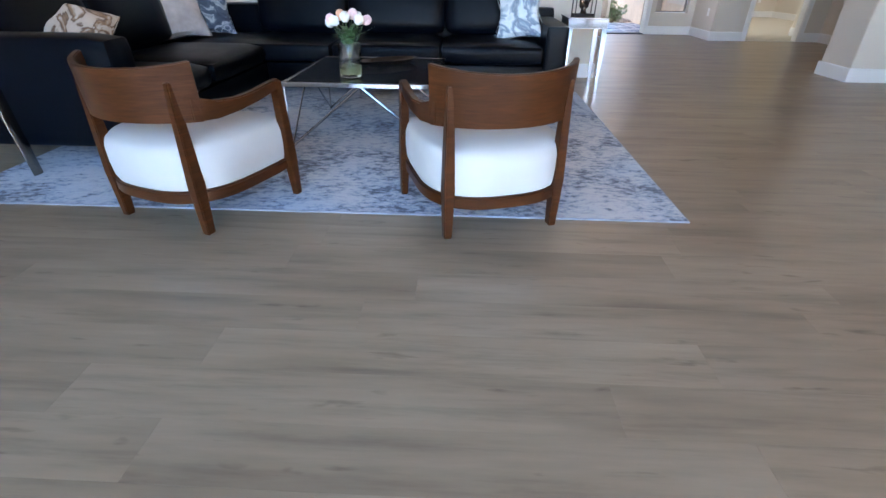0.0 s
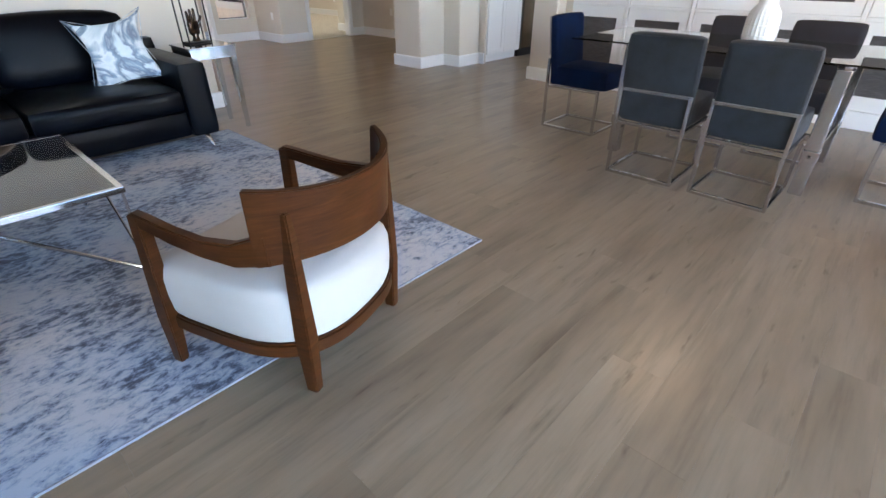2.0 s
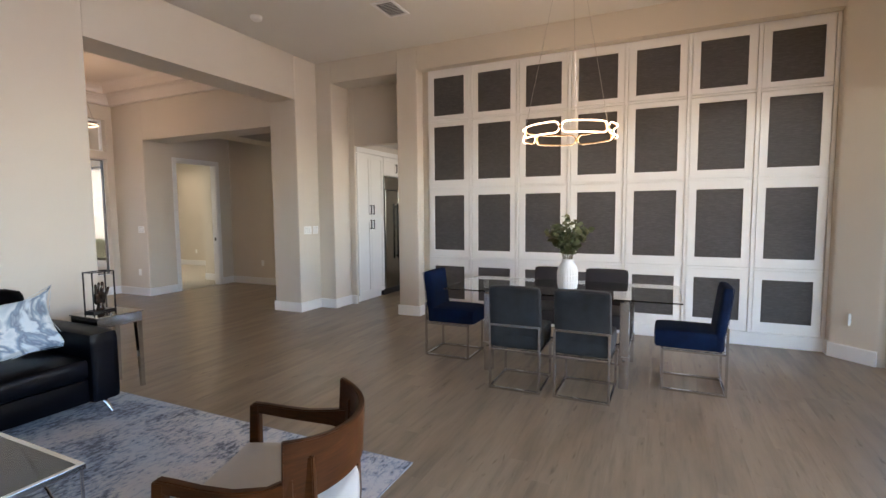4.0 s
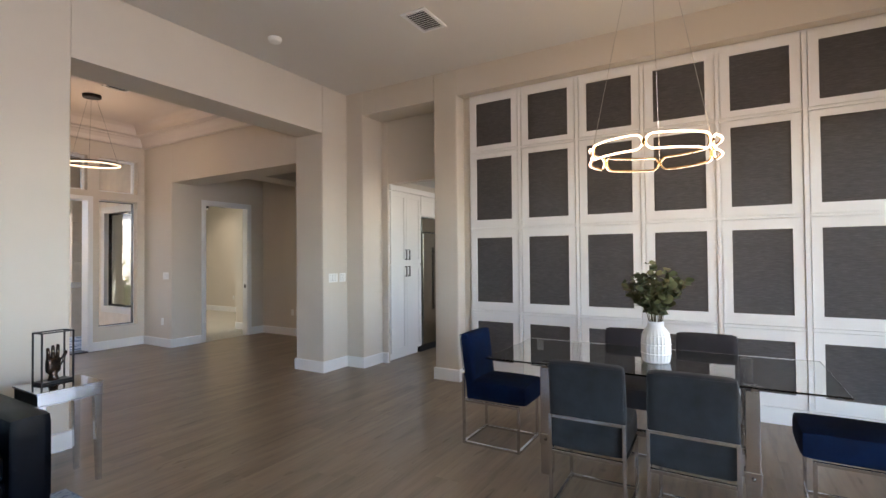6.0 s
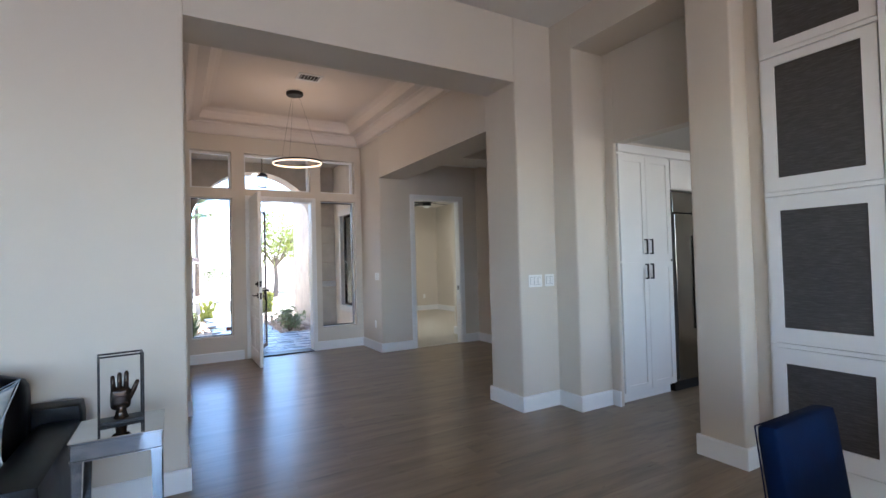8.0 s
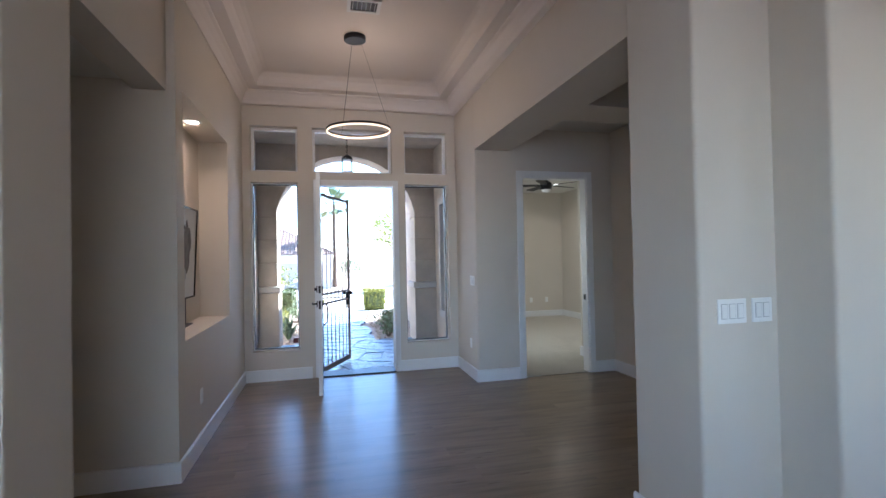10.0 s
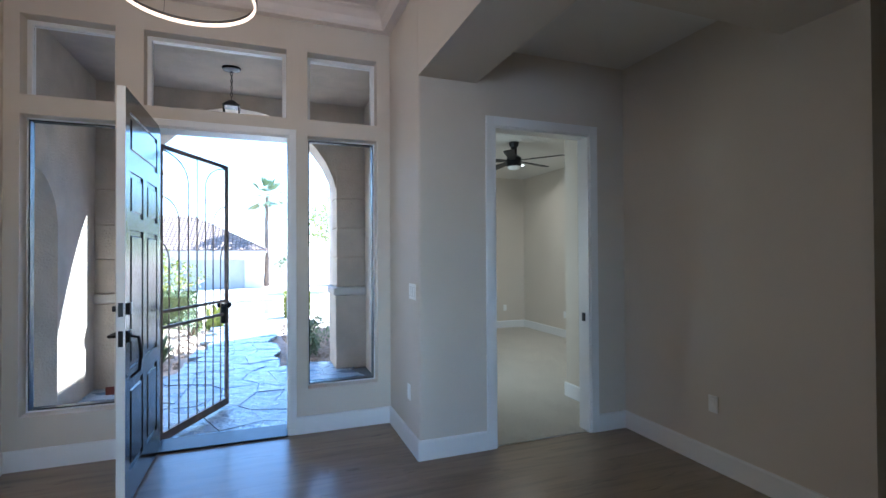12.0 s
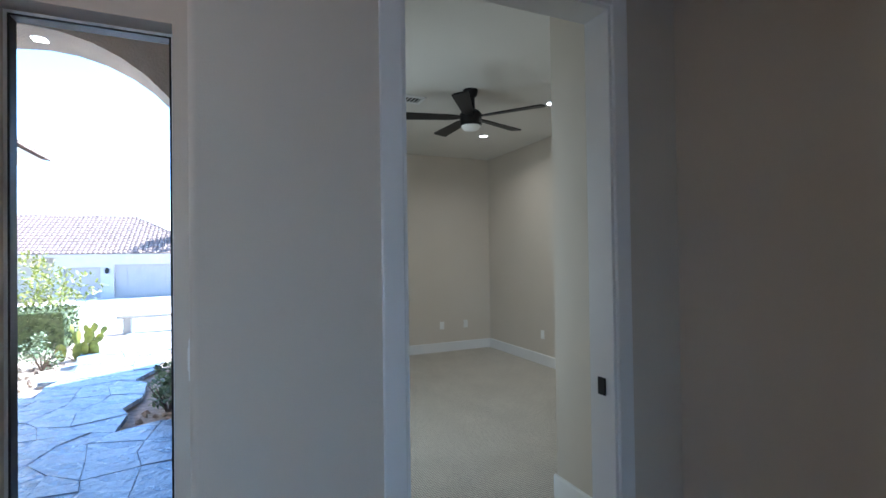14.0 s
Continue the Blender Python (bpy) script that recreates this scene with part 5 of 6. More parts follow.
def niche_art():
    t = thing("framed_art", "abstract ink picture in a thin black frame", "picture", pose(0.945, 7.95, 1.16, 0, 2.5, 0))
    h, w = 0.82, 0.46
    part("frame", boxes((0, 0.03, -w - 0.012, -w, 0, h), (0, 0.03, w, w + 0.012, 0, h), (0, 0.03, -w, w, 0, 0.012), (0, 0.03, -w, w, h - 0.012, h)), BLACK, t, smooth=False)
    part("canvas", boxes((0.004, 0.018, -w, w, 0.012, h - 0.012)), CANVAS, t, "off-white canvas", smooth=False)
    for (cy, cz, ry, rz, mat) in ((0.05, 0.40, 0.19, 0.26, GREYPLATE), (0.18, 0.46, 0.12, 0.22, SHADEGREY), (-0.05, 0.58, 0.16, 0.12, BLACK), (0.02, 0.22, 0.10, 0.14, BLACK), (-0.22, 0.36, 0.09, 0.2, SHADEGREY)):
        bm = bmesh.new()
        lathe(bm, [(1.0, 0.0), (1.0, 0.001)], 28, pose(0.0185 + 0.0006 * (cy + 0.5), cy, cz, 0, 90, 0) @ Matrix.Diagonal((rz, ry, 1, 1)), lambda k, z: 1 + 0.12 * math.sin(k * 0.9) + 0.07 * math.cos(k * 1.7))
        part("brush_shape", bm, mat, t, "plain ink shape", smooth=False)


CANVAS = varied("canvas_white", (0.74, 0.73, 0.71), 0.9, spread=0.04, scale=8, fine=300)
SHADEGREY = varied("ink_grey", (0.20, 0.19, 0.19), 0.9, spread=0.3, scale=9)
niche_art()
t = thing("picture_stand", "small black easel under the framed picture", "easel", pose(0.96, 7.99, 0.9255))
part("stand", boxes((-0.01, 0.05, -0.2, 0.2, 0.0, 0.012), (-0.012, -0.002, -0.02, 0.02, 0.0, 0.3), (-0.004, 0.012, -0.14, -0.12, 0.0, 0.235), (-0.004, 0.012, 0.12, 0.14, 0.0, 0.235)), BLACK, t, smooth=False)

# ---------------------------------------------------------------- kitchen seen through the recess
def shaker_door(parent, x0, x1, z0, z1, y, handle_x, handle_z):
    f = 0.062
    d = part("door", boxes((x0, x0 + f, y - 0.02, y, z0, z1), (x1 - f, x1, y - 0.02, y, z0, z1), (x0 + f, x1 - f, y - 0.02, y, z0, z0 + f), (x0 + f, x1 - f, y - 0.02, y, z1 - f, z1)), CABINET, parent, smooth=False)
    part("door_panel", boxes((x0 + f, x1 - f, y - 0.012, y - 0.002, z0 + f, z1 - f)), CABINET, d, smooth=False)
    bm = boxes((handle_x - 0.006, handle_x + 0.006, y - 0.055, y - 0.043, handle_z - 0.075, handle_z + 0.075), (handle_x - 0.006, handle_x + 0.006, y - 0.043, y - 0.02, handle_z - 0.075, handle_z - 0.063), (handle_x - 0.006, handle_x + 0.006, y - 0.043, y - 0.02, handle_z + 0.063, handle_z + 0.075))
    part("handle", bm, BLACK, d, "square black bar handle", smooth=False)


KY = 4.955
t = thing("pantry_cabinet", "tall white shaker pantry cabinet with black handles", "cabinet", pose(0, 0, 0))
part("body", boxes((4.785, 5.56, KY, 5.55, 0.10, 2.42), bevel=0.002), CABINET, t, smooth=False)
part("toe_kick", boxes((4.785, 5.56, KY + 0.06, 5.5, 0.0, 0.10)), CABINET, t, smooth=False)
part("crown", boxes((4.78, 6.6, KY - 0.03, 5.55, 2.42, 2.50), bevel=0.006), CABINET, t, smooth=False)
for z0, z1, hz in ((0.115, 1.352, 1.262), (1.372, 2.40, 1.505)):
    shaker_door(t, 4.79, 5.170, z0, z1, KY, 5.132, hz)
    shaker_door(t, 5.174, 5.555, z0, z1, KY, 5.212, hz)
t = thing("wall_cabinet", "white shaker cabinet above the refrigerator", "cabinet", pose(0, 0, 0))
part("body", boxes((5.565, 6.50, KY, 5.55, 2.10, 2.418), bevel=0.002), CABINET, t, smooth=False)
shaker_door(t, 5.57, 6.03, 2.11, 2.41, KY, 5.98, 2.24)
shaker_door(t, 6.035, 6.495, 2.11, 2.41, KY, 6.085, 2.24)
t = thing("refrigerator", "built-in stainless steel refrigerator with a top grille", "refrigerator", pose(0, 0, 0))
part("body", boxes((5.60, 6.47, KY + 0.02, 5.55, 0.08, 2.08)), BLACK, t, smooth=False)
part("grille", boxes((5.60, 6.47, KY - 0.01, KY + 0.02, 1.86, 2.08), bevel=0.004), STEEL, t, "stainless top grille", smooth=False)
dr = part("door", boxes((5.60, 6.03, KY - 0.03, KY + 0.018, 0.12, 1.845), bevel=0.006), STEEL, t, "stainless steel door", smooth=False)
dr2 = part("door", boxes((6.04, 6.47, KY - 0.03, KY + 0.018, 0.12, 1.845), bevel=0.006), STEEL, t, "stainless steel door", smooth=False)
for x, dd in ((5.97, dr), (6.10, dr2)):
    bm = tube(bmesh.new(), [(x, KY - 0.085, 0.62), (x, KY - 0.085, 1.62)], 0.015, 12)
    tube(bm, [(x, KY - 0.03, 0.68), (x, KY - 0.085, 0.68)], 0.011, 8), tube(bm, [(x, KY - 0.03, 1.56), (x, KY - 0.085, 1.56)], 0.011, 8)
    part("handle", bm, STEEL, dd, "tubular steel handle")
part("toe_kick", boxes((5.60, 6.47, KY + 0.03, 5.5, 0.0, 0.08)), BLACK, t, smooth=False)

# ---------------------------------------------------------------- bedroom fan
def ceiling_fan():
    t = thing("ceiling_fan", "black five-blade ceiling fan with a small light", "ceiling fan", pose(6.02, 11.22, 2.97))
    part("canopy", lathe(bmesh.new(), [(0.03, -0.08), (0.06, -0.05), (0.068, 0.0)], 24), BLACK, t)
    part("down_rod", tube(bmesh.new(), [(0, 0, -0.06), (0, 0, -0.20)], 0.04, 16), BLACK, t)
    part("motor", lathe(bmesh.new(), [(0.085, -0.33), (0.10, -0.32), (0.10, -0.22), (0.07, -0.19), (0.04, -0.185)], 28), BLACK, t)
    part("light_bowl", lathe(bmesh.new(), [(0.03, -0.375), (0.07, -0.36), (0.09, -0.33)], 24), PLATE, t, "frosted glass bowl")
    for i in range(5):
        a = radians(20 + 72 * i)
        bm = bmesh.new()
        m = Matrix.Rotation(a, 4, "Z") @ pose(0, 0, -0.25, 9, 0, 0)
        prism(bm, [(0.09, -0.03), (0.2, -0.055), (0.66, -0.075), (0.68, -0.05), (0.68, 0.05), (0.66, 0.062), (0.2, 0.045), (0.09, 0.025)], -0.005, 0.005)
        bm.transform(m)
        part("blade", bm, BLACK, t)


ceiling_fan()


# ---------------------------------------------------------------- ground outside
def ground_height(y):
    """Level by the house, then falling gently to the street."""
    if y < 17:
        return -0.13
    return -0.13 - 1.15 * min(1.0, (y - 17) / 30)


GRAVEL = varied("tan_gravel", (0.47, 0.38, 0.31), 0.95, spread=0.35, scale=14, fine=60, bumpy=1.0, depth=0.03)
CONCRETE = varied("pale_concrete", (0.46, 0.44, 0.41), 0.9, spread=0.1, scale=0.8, fine=40, bumpy=0.3)
FLAGSTONE = varied("stamped_stone", (0.25, 0.315, 0.405), 0.28, spread=0.25, scale=2.6, fine=13, bumpy=0.9, depth=0.03)
JOINT = varied("dark_mortar", (0.10, 0.115, 0.135), 0.9)
bm = bmesh.new()
ys = [-400, -60, -1.6, 9.86, 13, 17, 22, 27, 32, 37, 42, 47, 70, 600]
xs = [-400, -30, -8, 0, 4, 8, 30, 400]
grid = [[bm.verts.new((x, y, ground_height(y))) for x in xs] for y in ys]
for r0, r1 in zip(grid, grid[1:]):
    for k in range(len(xs) - 1):
        bm.faces.new((r0[k], r0[k + 1], r1[k + 1], r1[k]))
structure("ground", bm, GRAVEL, "tan gravel yard sloping gently to the street", "ground")


def strip(name, pts_left, pts_right, lift, mat, label, category):
    bm = bmesh.new()
    L = [bm.verts.new((x, y, ground_height(y) + lift)) for x, y in pts_left]
    Rr = [bm.verts.new((x, y, ground_height(y) + lift)) for x, y in pts_right]
    for k in range(len(L) - 1):
        bm.faces.new((L[k], Rr[k], Rr[k + 1], L[k + 1]))
    return structure(name, bm, mat, label, category)


strip("road", [(-40, 22.0), (-40, 27), (-40, 32), (-40, 36)], [(60, 22.0), (60, 27), (60, 32), (60, 36)], 0.02, CONCRETE, "pale sunlit concrete street", "road")
strip("driveway", [(-7, 36), (-6.8, 42), (-6.6, 47.9)], [(2.5, 36), (2.0, 42), (1.6, 47.9)], 0.025, CONCRETE, "pale concrete driveway before a garage", "driveway")
strip("front_path", [(2.2, 17.0), (2.0, 19.5), (1.4, 22.0)], [(4.3, 17.0), (4.6, 19.5), (5.4, 22.0)], 0.02, CONCRETE, "pale concrete path to the street", "path")
structure("patio", boxes((-8, 8, -14, -1.6, -0.12, -0.03)), CONCRETE, "pale concrete patio behind the house", "patio")
# cover out of view, added to block sun from the rear doors
bm = boxes((-5.0, 5.5, -4.6, -1.6, 3.0, 3.2), (-4.9, -4.6, -4.6, -4.3, -0.1, 3.0), (5.1, 5.4, -4.6, -4.3, -0.1, 3.0))
structure("unseen_sun_cover", bm, STUCCO, "unseen stucco cover added to keep sun off the rear doors", "patio cover")
structure("roof", boxes((-4.2, 8.7, -1.8, 12.75, 3.96, 4.1), (4.1, 8.9, 12.75, 16.45, 3.96, 4.1), (-4.2, 8.7, -1.8, 9.0, 4.1, 4.5)), STUCCO, "plain flat roof closing the house", "roof")

# flagstone walkway: uneven stamped stones with recessed joints
walk_path = thing("pavement", "stamped grey flagstone walkway and porch floor", "walkway", kind="structure")
part("bed", boxes((0.75, 4.2, 9.86, 12.4, -0.12, -0.068), (1.95, 2.95, 12.4, 17.0, -0.125, -0.075)), JOINT, walk_path, "dark recessed joints", smooth=False)
rng = random.Random(5)
nx, ny, S = 11, 22, 0.33


def stone_corner(i, j):
    r = random.Random(i * 131 + j * 7)
    return Vector((0.75 + S * (i + (r.random() - 0.5) * 0.62 + 0.25 * math.sin(j * 1.7)), 9.9 + S * (j + (r.random() - 0.5) * 0.62), 0))


for i in range(-1, nx + 1):
    for j in range(0, ny):
        q = [stone_corner(i, j), stone_corner(i + 1, j), stone_corner(i + 1, j + 1), stone_corner(i, j + 1)]
        c = sum(q, Vector()) / 4
        wide = c.y < 12.62
        lo, hi = (0.78, 4.17) if wide else (1.80, 3.10)
        if not lo + 0.06 < c.x < hi - 0.06:
            continue
        q = [Vector((min(hi, max(lo, p.x)), max(9.88, p.y), 0)) for p in q]
        bm = bmesh.new()
        h = -0.062 + rng.random() * 0.008
        ring0 = [bm.verts.new(((p - c) * 0.997 + Vector((0, 0, -0.045)))) for p in q]
        ring1 = [bm.verts.new(((p - c) * 0.982 + Vector((0, 0, rng.random() * 0.006)))) for p in q]
        bm.faces.new(ring1)
        for k in range(4):
            bm.faces.new((ring0[k], ring0[(k + 1) % 4], ring1[(k + 1) % 4], ring1[k]))
        ob = part("flagstone", bm, FLAGSTONE, walk_path, smooth=False)
        ob.location = (c.x, c.y, h)

# porch: arched front, side arch, columns with a band, ceiling
def arch_wall(bm, x0, x1, y0, y1, a, b, spring, top, m=None, seg=18):
    """A wall from x0 to x1 with an arched opening from a to b; round above the spring line."""
    r, c = (b - a) / 2, (a + b) / 2
    outline = [(a, -0.13), (a, spring)] + [(c - r * math.cos(k * math.pi / seg), spring + r * math.sin(k * math.pi / seg)) for k in range(1, seg)] + [(b, spring), (b, -0.13)]
    upper = [(x0, -0.13), (x0, top)] + [(c - r * math.cos(k * math.pi / seg), top) for k in range(1, seg)] + [(x1, top), (x1, -0.13)]
    rows = []
    for y in (y0, y1):
        rows.append(([bm.verts.new((m @ Vector((p[0], y, p[1]))) if m else (p[0], y, p[1])) for p in outline], [bm.verts.new((m @ Vector((p[0], y, p[1]))) if m else (p[0], y, p[1])) for p in upper]))
    n = len(outline)
    for o, u in rows:
        for k in range(n - 1):
            bm.faces.new((o[k], o[k + 1], u[k + 1], u[k]))
    (o0, u0), (o1, u1) = rows
    for k in range(n - 1):
        bm.faces.new((o0[k], o1[k], o1[k + 1], o0[k + 1])), bm.faces.new((u0[k], u0[k + 1], u1[k + 1], u1[k]))
    bm.faces.new((o0[0], u0[0], u1[0], o1[0])), bm.faces.new((o0[-1], o1[-1], u1[-1], u0[-1]))
    bmesh.ops.recalc_face_normals(bm, faces=bm.faces)
    return bm


PORCH = "tan rough stucco porch wall with a round arch"
structure("wall_porch_front", arch_wall(bmesh.new(), 0.75, 4.35, 12.1, 12.62, 1.34, 3.81, 2.09, 3.96), STUCCO, PORCH, "porch arch")
turn = Matrix.Rotation(radians(90), 4, "Z")
structure("wall_porch_side", arch_wall(bmesh.new(), 9.86, 12.1, -1.05, -0.75, 10.02, 11.05, 1.72, 3.96, turn), STUCCO, PORCH, "porch arch")
structure("ceiling_porch", boxes((0.75, 4.2, 9.86, 12.1, 3.5, 3.6)), STUCCO, "tan stucco porch ceiling", "ceiling")
for x0, x1 in ((0.96, 1.39), (3.76, 4.2)):
    bm = boxes((x0, x1, 12.05, 12.67, -0.13, 0.92), bevel=0.02)
    structure("column_base", bm, STUCCO, "tan stucco pedestal of a porch arch", "pedestal")
    bm = boxes((x0 - 0.03, x1 + 0.03, 12.02, 12.70, 0.92, 1.03), bevel=0.03, seg=3)
    for k in range(4):
        z = 1.03 + 0.40 * k
        structure("column_block", boxes((x0 + 0.02, x1 - 0.02, 12.075, 12.645, z + 0.003, z + 0.397), bevel=0.012), STUCCO, "rough tan block of a porch column", "column block")
    structure("trim_column_band", bm, CONCRETE, "pale cast stone band round a pedestal", "moulding")
structure("wall_wing", boxes((4.2, 8.7, 14.14, 16.35, -0.13, 3.96), (7.93, 8.7, 5.6, 14.14, -0.13, 3.96)), STUCCO, "tan stucco outer wall of the bedroom wing", "wall")
structure("wall_porch_east", boxes((4.165, 4.198, 9.87, 10.28, -0.13, 3.5), (4.165, 4.198, 11.72, 14.14, -0.13, 3.9), (4.165, 4.198, 10.28, 11.72, -0.13, 0.43), (4.165, 4.198, 10.28, 11.72, 2.52, 3.5)), STUCCO, "tan stucco porch wall beside the bedroom window", "wall")
# bedroom window seen from the porch
t = thing("window_6", "dark bedroom window with a pale surround beside the porch", "window", kind="structure")
part("surround", boxes((4.14, 4.2, 10.28, 10.4, 0.43, 2.52), (4.14, 4.2, 11.6, 11.72, 0.43, 2.52), (4.14, 4.2, 10.4, 11.6, 2.4, 2.52), (4.14, 4.2, 10.4, 11.6, 0.43, 0.55)), CONCRETE, t, "pale moulded surround", smooth=False)
part("window_frame", boxes((4.22, 4.27, 10.4, 10.44, 0.55, 2.4), (4.22, 4.27, 11.56, 11.6, 0.55, 2.4), (4.22, 4.27, 10.44, 11.56, 0.55, 0.59), (4.22, 4.27, 10.44, 11.56, 2.36, 2.4)), BRONZE, t, smooth=False)
p = part("pane", boxes((4.243, 4.247, 10.44, 11.56, 0.59, 2.36)), DARKPANE, t, smooth=False)
p.visible_shadow = False


# ---------------------------------------------------------------- front garden and street
LIME = varied("lime_leaf", (0.26, 0.28, 0.05), 0.6, spread=0.4, scale=14, bumpy=0.1)
HEDGE = varied("hedge_leaf", (0.10, 0.13, 0.045), 0.6, spread=0.5, scale=10, bumpy=0.1)
SAGE = varied("sage_leaf", (0.17, 0.225, 0.115), 0.6, spread=0.45, scale=14, bumpy=0.1)
BARK = varied("grey_bark", (0.16, 0.12, 0.09), 0.9, spread=0.3, scale=8, fine=30, bumpy=0.8, depth=0.02)
CREAMSTUCCO = varied("cream_stucco", (0.56, 0.52, 0.47), 0.92, spread=0.05, scale=1.5, fine=30, bumpy=0.4)
GARAGE = varied("garage_paint", (0.44, 0.40, 0.37), 0.6, spread=0.03, scale=2, bumpy=0.0)
CLAY = varied("clay_tile", (0.24, 0.165, 0.13), 0.85, spread=0.3, scale=3, fine=20, bumpy=0.3)


def leaf_crown(bm, rg, centre, radii, n, size, long=1.0):
    """Many small leaves in loose clumps, with gaps and an uneven outline."""
    c = Vector(centre)
    clumps = []
    for _ in range(max(5, n // 60)):
        d = Vector((rg.gauss(0, 1), rg.gauss(0, 1), rg.gauss(0, 1))).normalized()
        k = 0.35 + 0.6 * rg.random()
        clumps.append((c + Vector([q * r * k for q, r in zip(d, radii)]), 0.28 + 0.3 * rg.random()))
    for _ in range(n):
        p, s = clumps[rg.randrange(len(clumps))]
        d = Vector((rg.gauss(0, 1), rg.gauss(0, 1), rg.gauss(0, 0.8))).normalized()
        q = p + Vector([a * r * s * rg.random() ** 0.4 for a, r in zip(d, radii)])
        tip = q + (d + Vector((rg.gauss(0, 0.6), rg.gauss(0, 0.6), rg.gauss(0.2, 0.5)))).normalized() * size * long * (0.6 + 0.8 * rg.random())
        blade(bm, q, tip, size * 0.6, size * 0.1, Vector((rg.random() - 0.5, rg.random() - 0.5, 1)), 2)


def shrub(x, y, r, h, mat, label, seed, n=420, size=0.06, name="shrub"):
    t = thing(name, label, "shrub", pose(x, y, ground_height(y)), "garden shrubs")
    rg = random.Random(seed)
    for k in range(6):
        a = k * 1.05
        part("stem", tube(bmesh.new(), [(0, 0, -0.02), (0.3 * r * math.cos(a), 0.3 * r * math.sin(a), h * 0.35), (0.6 * r * math.cos(a), 0.6 * r * math.sin(a), h * 0.7)], [0.012, 0.008, 0.004], 5), BARK, t)
    bm = bmesh.new()
    leaf_crown(bm, rg, (0, 0, h * 0.55), (r, r, h * 0.55), n, size)
    part("crown", bm, mat, t)


def agave(x, y, r, h, mat, label, seed, n=28, w=0.07):
    t = thing("agave", label, "succulent", pose(x, y, ground_height(y)), "garden agaves")
    rg = random.Random(seed)
    for k in range(n):
        a = k * 2.399
        u = (k + 1) / n
        bm = bmesh.new()
        tip = Vector((r * math.cos(a) * (0.35 + 0.65 * u), r * math.sin(a) * (0.35 + 0.65 * u), h * (1.05 - 0.75 * u) + 0.04))
        blade(bm, (0.03 * math.cos(a), 0.03 * math.sin(a), 0.0), tip, w, 0.03 + 0.03 * rg.random(), seg=4)
        part("leaf", bm, mat, t)


shrub(3.40, 13.15, 0.30, 0.42, SAGE, "low green shrub in gravel beside the walkway", 1, 520, 0.06)
shrub(3.55, 13.75, 0.28, 0.45, SAGE, "low green shrub in gravel beside the porch", 2, 460, 0.06)
shrub(3.6, 14.75, 0.32, 0.5, SAGE, "rounded green shrub in gravel", 3, 520, 0.06)
shrub(1.5, 16.1, 0.34, 0.5, SAGE, "low grey-green shrub beside the walkway", 4, 420, 0.06)
shrub(-0.6, 17.5, 0.9, 1.5, HEDGE, "tall loose green bush by the house", 5, 900, 0.10)
shrub(0.4, 20.6, 0.9, 1.7, LIME, "tall yellow-green bush by the street", 6, 900, 0.10)
shrub(1.2, 14.4, 0.35, 0.55, LIME, "yellow-green shrub beside the walkway", 7, 420, 0.06)
shrub(5.0, 19.0, 0.35, 0.4, SAGE, "small pink-tinged shrub near the street", 9, 300, 0.06)
agave(1.42, 13.6, 0.34, 0.48, SAGE, "grey-green spiky agave in gravel", 1)


def prickly_pear(x, y, h, label, seed):
    """Flat oval pads that grow out of one another."""
    t = thing("prickly_pear", label, "cactus", pose(x, y, ground_height(y)))
    rg = random.Random(seed)
    tips = [(Vector((rg.uniform(-0.22, 0.22), rg.uniform(-0.12, 0.12), 0.0)), rg.uniform(-0.35, 0.35), rg.uniform(-40, 40), h * 0.5) for _ in range(6)]
    for level in range(3):
        grown = []
        for p, lean, turn_z, size in tips:
            m = Matrix.Translation(p) @ Matrix.Rotation(radians(turn_z), 4, "Z") @ Matrix.Rotation(lean, 4, "Y")
            bm = lathe(bmesh.new(), [(0.10, -0.02), (0.30, 0.12), (0.46, 0.38), (0.50, 0.62), (0.38, 0.88), (0.12, 1.0)], 12, m @ Matrix.Diagonal((size * 0.62, size * 0.12, size, 1)))
            part("pad", bm, LIME, t)
            for _ in range(2 if level == 0 else 1):
                a = rg.uniform(-0.5, 0.5)
                grown.append((m @ Vector((math.sin(a) * size * 0.25, 0, size * 0.9)), lean + a, turn_z + rg.uniform(-30, 30), size * rg.uniform(0.6, 0.85)))
        tips = grown[:8]


prickly_pear(1.77, 16.8, 0.55, "yellow-green prickly pear cactus in pale gravel", 2)


def clipped_hedge(x0, x1, y0, y1, h, mat, label, seed):
    t = thing("hedge", label, "hedge", pose((x0 + x1) / 2, (y0 + y1) / 2, ground_height(y0)), "clipped hedges")
    rg = random.Random(seed)
    bm = bmesh.new()
    w, d = (x1 - x0) / 2, (y1 - y0) / 2
    for _ in range(1500):
        p = [rg.uniform(-w, w), rg.uniform(-d, d), rg.uniform(0.02, h)]
        k = rg.randrange(3)
        p[k] = (h if k == 2 else math.copysign((w, d)[k], rg.random() - 0.5)) * (0.92 + 0.1 * rg.random())
        q = Vector(p)
        blade(bm, q, q + Vector((rg.gauss(0, 1), rg.gauss(0, 1), rg.gauss(0.4, 1))).normalized() * 0.07, 0.045, 0.005, Vector((rg.random() - 0.5, rg.random() - 0.5, 1)), 2)
    part("leaves", bm, mat, t)
    part("core", boxes((-w * 0.9, w * 0.9, -d * 0.9, d * 0.9, 0, h * 0.92), bevel=0.05), HEDGE, t, "dense dark inner branches", smooth=False)


